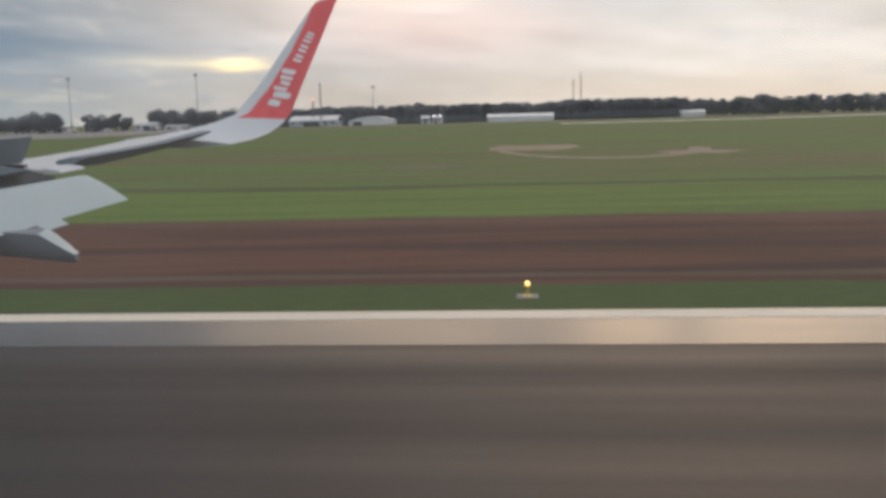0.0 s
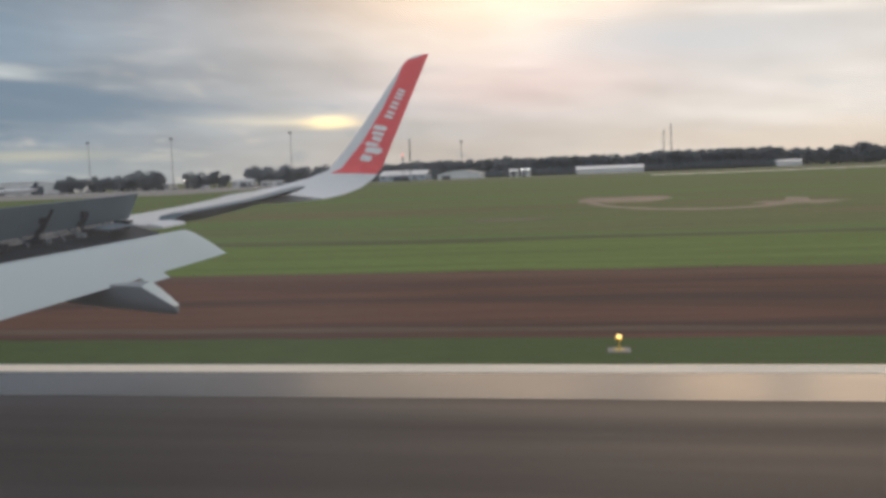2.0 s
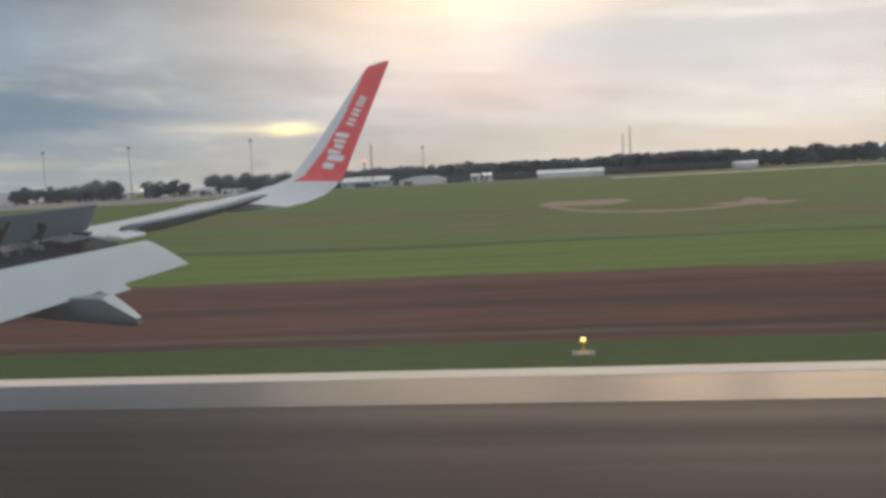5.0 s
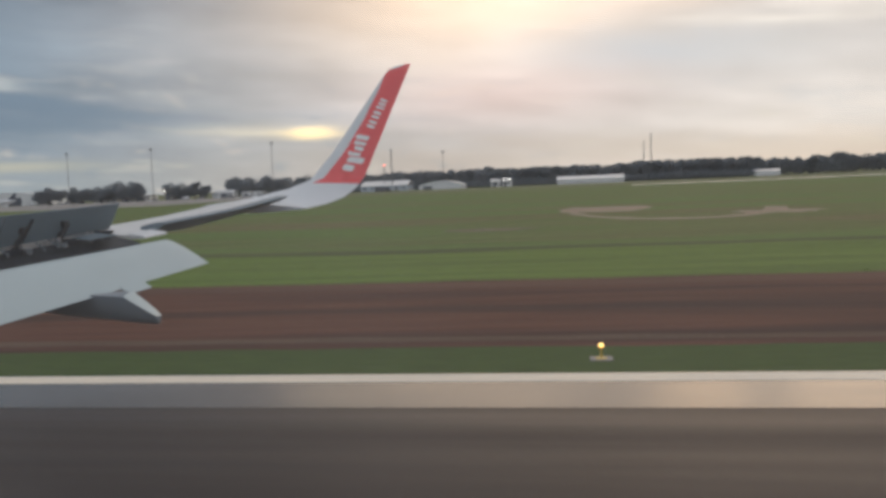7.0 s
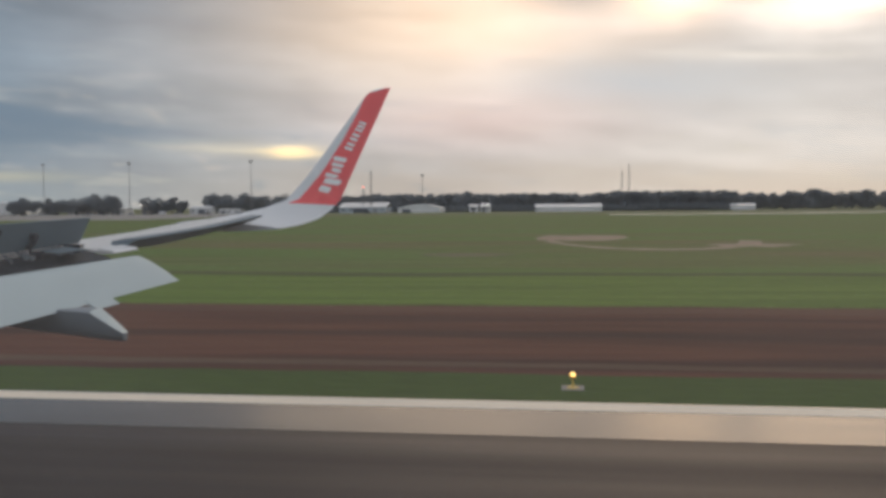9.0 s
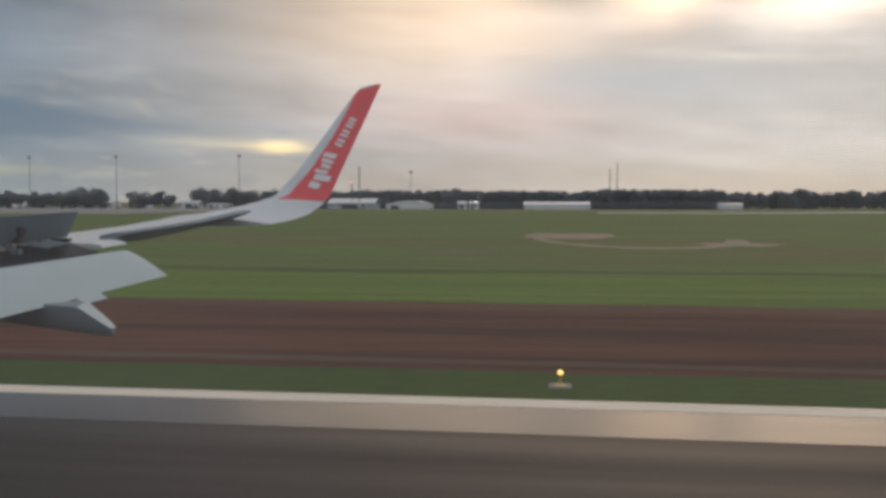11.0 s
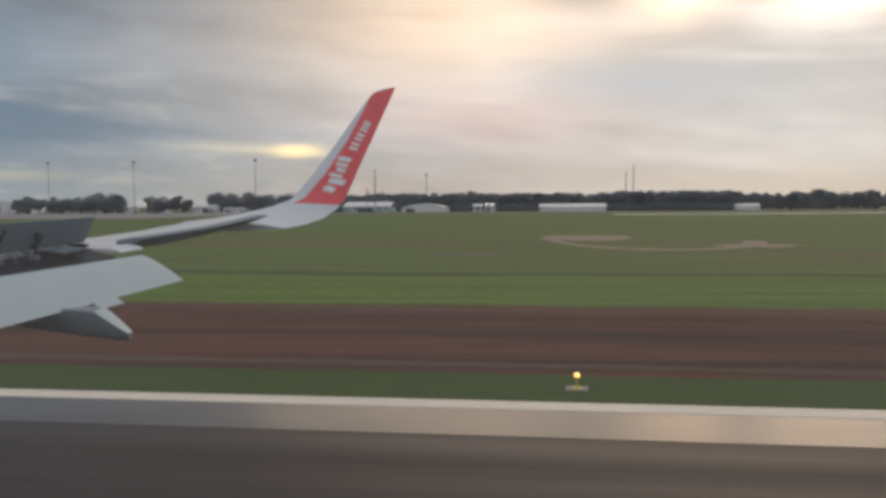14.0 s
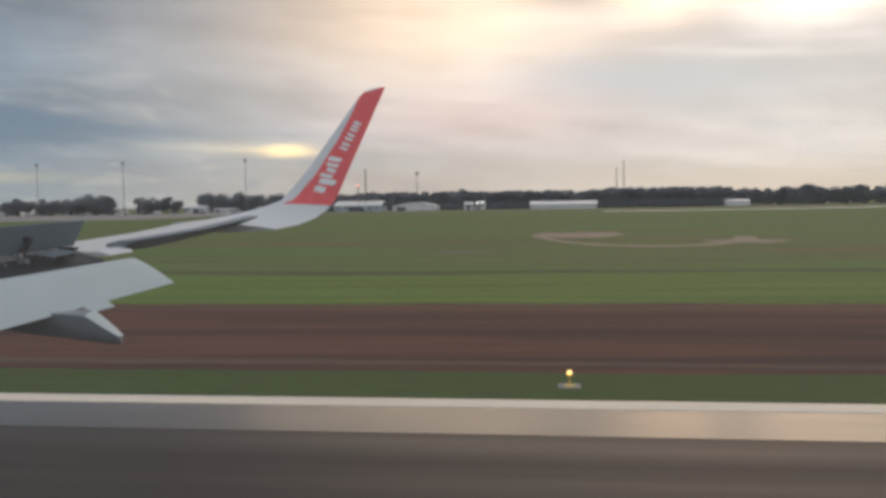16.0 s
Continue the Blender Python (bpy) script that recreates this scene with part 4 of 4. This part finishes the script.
def hangar(x0, x1, y, h, depth, wall, roof, label, arched=False, doors=((0.45, 0.95),), rise=0.8, windows=True):
    w = x1 - x0
    ob = base("hangar", label, "hangar", ((x0 + x1) / 2, y, 0), 0)
    bm = bmesh.new()
    box(bm, (-w / 2, 0, 0), (w / 2, depth, h - 0.3))
    part("wall", bm, wall, ob)
    bm = bmesh.new()
    n = 14
    rings = []
    if arched:
        for yy in (-0.4, depth + 0.4):
            up = [(-w / 2 - 0.3 + (w + 0.6) * i / n, yy, h + 0.003 + rise * math.sin(math.pi * i / n)) for i in range(n + 1)]
            rings.append(up + [(p[0], p[1], p[2] - 0.25) for p in up[::-1]])
    else:
        for xx in (-w / 2 - 0.3, w / 2 + 0.3):
            up = [(xx, -0.4, h - 0.05), (xx, depth / 2, h + rise), (xx, depth + 0.4, h - 0.05)]
            rings.append(up + [(p[0], p[1], p[2] - 0.2) for p in up[::-1]])
    loft(bm, rings)
    part("roof", bm, roof, ob)
    if arched:
        bm = bmesh.new()
        top = [bm.verts.new((-w / 2 + w * i / n, -0.01, h - 0.1 + rise * math.sin(math.pi * i / n))) for i in range(n + 1)]
        bm.faces.new(top + [bm.verts.new((w / 2, -0.01, h - 0.3)), bm.verts.new((-w / 2, -0.01, h - 0.3))])
        part("gable", bm, wall, ob)
    for a, b in doors:
        d = part("door", box(bmesh.new(), (-w / 2 + w * a, -0.12, 0), (-w / 2 + w * b, -0.012, h * 0.78), 0.02), DOOR_DARK, ob, "dark sliding hangar door")
        for k in (0.33, 0.66):
            part("door_rib", box(bmesh.new(), (-w / 2 + w * (a + (b - a) * k) - 0.08, -0.17, 0), (-w / 2 + w * (a + (b - a) * k) + 0.08, -0.122, h * 0.78)), GALV, d)
    n = max(2, int(w / 5)) if windows else 0
    for i in range(n):
        xx = -w / 2 + w * (i + 0.5) / n
        if all(not (a - 0.04 < (xx + w / 2) / w < b + 0.04) for a, b in doors):
            win = part("window", box(bmesh.new(), (xx - 0.7, -0.06, h * 0.45), (xx + 0.7, -0.012, h * 0.72), 0.01), CAR_GLASS, ob, "dark window")
            part("sill", box(bmesh.new(), (xx - 0.8, -0.12, h * 0.45 - 0.1), (xx + 0.8, -0.02, h * 0.45 - 0.005)), GALV, win)
    return ob


hangar(-154, -121, 600, 4.0, 24, WALL_BLUE, ROOF, "pale blue metal hangar with a dark open door", doors=((0.30, 0.62),), rise=3.2)
hangar(-113, -83, 600, 3.0, 22, WALL_WHITE, ROOF, "pale hangar with a white arched roof", arched=True, doors=((0.1, 0.3),), rise=2.9, windows=False)
hangar(-64, -58, 604, 4.0, 8, WALL_WHITE, ROOF, "small white service building before the woods", doors=((0.3, 0.6),), rise=1.3)
hangar(-56, -50, 604, 4.2, 8, WALL_WHITE, ROOF, "small white gabled building before the woods", doors=((0.2, 0.5),), rise=1.4)
hangar(-19, 25, 600, 3.0, 14, WALL_WHITE, ROOF, "long low white metal building before the woods", doors=(), rise=2.2, windows=False)
hangar(113, 130, 632, 3.0, 10, WALL_WHITE, ROOF, "white low building half hidden by trees", doors=(), rise=1.6, windows=False)
hangar(-475, -402, 612, 8.0, 30, WALL_WHITE, ROOF, "large white hangar with a shallow arched roof", arched=True, doors=((0.1, 0.3), (0.6, 0.75)), rise=2.2, windows=False)
hangar(-352, -336, 600, 4.2, 12, WALL_WHITE, ROOF, "low white shed beside the apron", doors=((0.1, 0.3),), rise=0.9)
hangar(-332, -312, 602, 4.0, 12, WALL_WHITE, ROOF, "low white shed beside the apron", doors=((0.5, 0.8),), rise=0.8)
hangar(-302, -290, 606, 7.5, 12, WALL_TAN, WALL_TAN, "tan two-storey building beside the apron", doors=((0.1, 0.3),), rise=0.4)
hangar(-262, -246, 598, 4.2, 12, WALL_WHITE, ROOF, "white shed with a shallow roof beside the woods", doors=((0.4, 0.7),), rise=1.4)
hangar(-240, -225, 598, 3.0, 10, WALL_WHITE, ROOF, "low white shed before the woods", doors=((0.1, 0.3),), rise=0.6)
hangar(-210, -186, 598, 3.4, 10, WALL_TAN, ROOF, "low tan shed before the woods", doors=((0.3, 0.5),), rise=0.6)


def parked_jet(x, y, turn):
    """A regional jet with engines at its tail and a high tailplane; nose towards -x."""
    ob = base("parked_jet", "white parked regional jet with a dark high tail on the apron", "airplane", (x, y, 0), turn)
    hull = ((-18, 0.15, 2.7), (-17.4, 0.7, 2.85), (-16, 1.25, 3.1), (-13.5, 1.62, 3.3), (-10, 1.70, 3.35), (8, 1.70, 3.35), (12, 1.4, 3.6), (15.5, 0.8, 4.0), (17.5, 0.25, 4.3))
    body = part("fuselage", loft(bmesh.new(), [[(px, r * math.cos(k * math.pi / 10), z + r * math.sin(k * math.pi / 10)) for k in range(20)] for px, r, z in hull]), WALL_WHITE, ob, "white fuselage", 40)
    for s in (-1, 1):
        for k in range(16):
            part("cabin_window", box(bmesh.new(), (-12 + 1.3 * k, s * 1.66 - 0.03, 3.55), (-11.65 + 1.3 * k, s * 1.66 + 0.05, 3.95), 0.01), CAR_GLASS, body)
        wing_rings = [[(x0, s * yy, z), (x0 + 0.35 * c, s * yy, z + 0.06 * c), (x0 + c, s * yy, z), (x0 + 0.35 * c, s * yy, z - 0.04 * c)] for x0, yy, c, z in ((-3.5, 1.2, 5.2, 2.3), (-0.6, 5.0, 3.2, 2.55), (2.6, 11.5, 1.4, 3.0), (3.4, 11.9, 0.8, 3.9))]
        part("wing", loft(bmesh.new(), wing_rings), GREY_SKIN, ob, "grey wing", 40)
        part("engine", loft(bmesh.new(), [[(px, s * 2.65 + r * math.cos(k * math.pi / 7), 3.9 + r * math.sin(k * math.pi / 7)) for k in range(14)] for px, r in ((8.2, 0.6), (8.4, 0.74), (9.5, 0.80), (11.2, 0.68), (12.4, 0.42))]), WALL_WHITE, ob, "white tail-mounted engine", 40)
        tail_rings = [[(x0, s * yy, 9.3), (x0 + 0.35 * c, s * yy, 9.3 + 0.08 * c), (x0 + c, s * yy, 9.3), (x0 + 0.35 * c, s * yy, 9.3 - 0.06 * c)] for x0, yy, c in ((15.6, 0.06, 2.6), (17.3, 4.2, 1.3))]
        part("tailplane", loft(bmesh.new(), tail_rings), TAIL_BLUE, ob, "dark tailplane")
        part("wheel", rod(bmesh.new(), (1.8, s * 2.0, 0.5), (1.8, s * 2.5, 0.5), 0.5, seg=16), RUBBER, ob)
        part("gear_leg", rod(bmesh.new(), (1.8, s * 1.95, 0.5), (1.6, s * 1.8, 2.4), 0.10), STEEL, ob)
    part("nose_gear_leg", rod(bmesh.new(), (-13.5, 0, 0.3), (-13.5, 0, 1.9), 0.09), STEEL, ob)
    part("nose_wheel", rod(bmesh.new(), (-13.5, -0.28, 0.3), (-13.5, 0.28, 0.3), 0.3, seg=14), RUBBER, ob)
    fin = [[(x0, -0.02, z), (x0 + 0.3 * c, -w, z), (x0 + c, -0.02, z), (x0 + c, 0.02, z), (x0 + 0.3 * c, w, z), (x0, 0.02, z)] for x0, z, c, w in ((11.0, 4.6, 5.6, 0.25), (13.4, 6.5, 4.0, 0.2), (15.5, 9.35, 2.8, 0.14))]
    part("tail_fin", loft(bmesh.new(), fin), TAIL_BLUE, ob, "dark blue tail fin")
    return ob


parked_jet(-419, 578, 0)


def car(x, y, turn, paint, tall=False):
    ob = base("parked_van" if tall else "parked_car", ("white boxy service van parked on the apron" if tall else "car parked at the edge of the apron"), "van" if tall else "car", (x, y, 0), turn, "parked vehicles")
    L, H = (5.4, 2.2) if tall else (4.4, 1.45)
    prof = [(-L / 2, 0.3), (-L / 2, H * 0.55), (-L * 0.36, H * 0.62), (-L * 0.22, H), (L * 0.30, H), (L * 0.44, H * 0.64), (L / 2, H * 0.58), (L / 2, 0.3)]
    if tall:
        prof = [(-L / 2, 0.3), (-L / 2, 1.1), (-L * 0.40, 1.25), (-L * 0.30, H), (L / 2, H), (L / 2, 0.3)]
    part("body", loft(bmesh.new(), [[(a, s, b) for a, b in prof] for s in (-0.88, 0.88)]), paint, ob)
    g0, g1 = (-L * 0.30, -L * 0.12) if tall else (-L * 0.20, L * 0.30)
    for s in (-1, 1):
        part("side_window", box(bmesh.new(), (g0, s * 0.885 - 0.006, H * 0.64), (g1, s * 0.885 + 0.006, H * 0.93)), CAR_GLASS, ob)
        for xx in (-L * 0.32, L * 0.32):
            part("wheel", rod(bmesh.new(), (xx, s * 0.70, 0.33), (xx, s * 0.90, 0.33), 0.33, seg=14), RUBBER, ob)


rnd = random.Random(5)
for i, x in enumerate((-398, -391, -383, -374, -366, -358, -345, -330, -322, -308, -299, -285, -276, -268, -243, -232, -221, -200, -192, -181, -172, -117, -126, -131)):
    car(x, 588 + rnd.uniform(-4, 3), rnd.choice((0, 0, 180, 80)), CAR_PAINT[i % 3], i % 4 == 0)


def flood(x, y, z):
    ob = base("yard_light", "lit yard light on a short pole", "lamp", (x, y, 0), 0, "yard lights")
    part("pole", rod(bmesh.new(), (0, 0, 0), (0, 0, z), 0.08), GALV, ob)
    part("lamp", box(bmesh.new(), (-0.26, -0.3, z), (0.26, 0.1, z + 0.5), 0.05), LAMP_WHITE, ob, "glowing white lamp")


for x, z in ((-346, 3.0), (-295, 6.0), (-54, 4.6), (-50.5, 4.8)):
    flood(x, 592, z)


# ---- trees
def crown_cloud(rnd, verts, faces, cx, cy, z0, h, r, n, leaf):
    """Leaves set as small tilted quads in overlapping lobes."""
    lobes = [(cx + rnd.gauss(0, r * 0.45), cy + rnd.gauss(0, r * 0.45), z0 + h * rnd.uniform(0.14, 0.86), r * rnd.uniform(0.35, 0.65)) for _ in range(11)]
    lobes.append((cx, cy, z0 + h * 0.55, r * 0.7))
    for _ in range(n):
        lx, ly, lz, lr = rnd.choice(lobes)
        u, v, w = rnd.gauss(0, 1), rnd.gauss(0, 1), rnd.gauss(0, 1)
        q = lr * rnd.uniform(0.55, 1.08) / max(0.2, math.sqrt(u * u + v * v + w * w))
        p = Vector((lx + u * q, ly + v * q, max(z0 * 0.6 + 0.3, lz + w * q * 0.8)))
        a = Vector((rnd.gauss(0, 1), rnd.gauss(0, 1), rnd.gauss(0, 1))).normalized() * leaf * rnd.uniform(0.5, 1.1)
        b = a.orthogonal().normalized() * leaf * rnd.uniform(0.5, 1.0)
        i = len(verts)
        verts += [p - a - b * 0.4, p + b, p + a + b * 0.3, p - b * 0.9]
        faces.append((i, i + 1, i + 2, i + 3))


def tree(x, y, h, r, seed, group="trees by the apron"):
    rnd = random.Random(seed)
    ob = base("tree", "dark leafy round-crowned tree behind the apron", "tree", (x, y, 0), 0, group)
    bm = bmesh.new()
    rod(bm, (0, 0, 0), (0, 0, h * 0.45), 0.28, 0.16, 8)
    for i in range(5):
        a = i * 1.26 + rnd.random()
        rod(bm, (0, 0, h * (0.22 + 0.04 * i)), (math.cos(a) * r * 0.6, math.sin(a) * r * 0.6, h * (0.5 + 0.06 * i)), 0.11, 0.04, 6)
    part("trunk", bm, BARK, ob)
    verts, faces = [], []
    crown_cloud(rnd, verts, faces, 0, 0, h * 0.05, h * 0.93, r, 3200, 0.50)
    me = bpy.data.meshes.new("crown")
    me.from_pydata(verts, [], faces)
    me.materials.append(HAZED_LEAF)
    c = new("crown", me)
    c.parent = ob
    return ob


for i, (x, y, h, r) in enumerate(((-392, 592, 9.5, 5.5), (-384, 593, 13.0, 6.5), (-375, 592, 12.5, 6.0), (-367, 593, 8.5, 4.5), (-358, 592, 11.8, 6.0), (-350, 593, 11.2, 5.5), (-339, 593, 13.2, 6.0), (-330, 592, 14.4, 6.5),
                                 (-321, 593, 13.8, 6.0), (-314, 592, 12.6, 5.0), (-286, 592, 11.2, 5.2), (-279, 593, 8.5, 4.5), (-272, 592, 13.2, 4.2), (-265, 593, 9.0, 4.5), (-253, 612, 12.8, 6.0), (-246, 613, 14.2, 7.0),
                                 (-237, 612, 14.4, 7.5), (-228, 612, 14.0, 7.0), (-220, 613, 12.6, 6.0), (-211, 612, 13.0, 6.5), (-202, 613, 13.6, 7.0), (-193, 612, 13.2, 6.5), (-184, 613, 12.2, 6.0), (-175, 612, 11.0, 5.5),
                                 (171, 636, 15.5, 5.5))):
    tree(x, y, h, r, 100 + i)


def woods(name, label, x0, x1, y0, y1, hmin, hmax, n, leaves, leaf, seed):
    rnd = random.Random(seed)
    verts, faces = [], []
    for i in range(n):
        x, y = x0 + (x1 - x0) * (i + rnd.random()) / n, rnd.uniform(y0, y1)
        k = 0.5 + 0.5 * noise.noise((x * 0.018, seed, 0))
        h = hmin + (hmax - hmin) * k + rnd.gauss(0, 0.5)
        crown_cloud(rnd, verts, faces, x, y, 0.2, h, rnd.uniform(3.0, 5.2), leaves, leaf)
        i0 = len(verts)
        verts += [Vector((x - 0.25, y, 0)), Vector((x + 0.25, y, 0)), Vector((x + 0.15, y, h * 0.7)), Vector((x - 0.15, y, h * 0.7))]
        faces.append((i0, i0 + 1, i0 + 2, i0 + 3))
    me = bpy.data.meshes.new(name)
    me.from_pydata(verts, [], faces)
    me.materials.append(HAZED_LEAF)
    return tagged(new(name, me), label, "woods", kind="stuff")


# the far woods get their haze from the lifted leaf colour
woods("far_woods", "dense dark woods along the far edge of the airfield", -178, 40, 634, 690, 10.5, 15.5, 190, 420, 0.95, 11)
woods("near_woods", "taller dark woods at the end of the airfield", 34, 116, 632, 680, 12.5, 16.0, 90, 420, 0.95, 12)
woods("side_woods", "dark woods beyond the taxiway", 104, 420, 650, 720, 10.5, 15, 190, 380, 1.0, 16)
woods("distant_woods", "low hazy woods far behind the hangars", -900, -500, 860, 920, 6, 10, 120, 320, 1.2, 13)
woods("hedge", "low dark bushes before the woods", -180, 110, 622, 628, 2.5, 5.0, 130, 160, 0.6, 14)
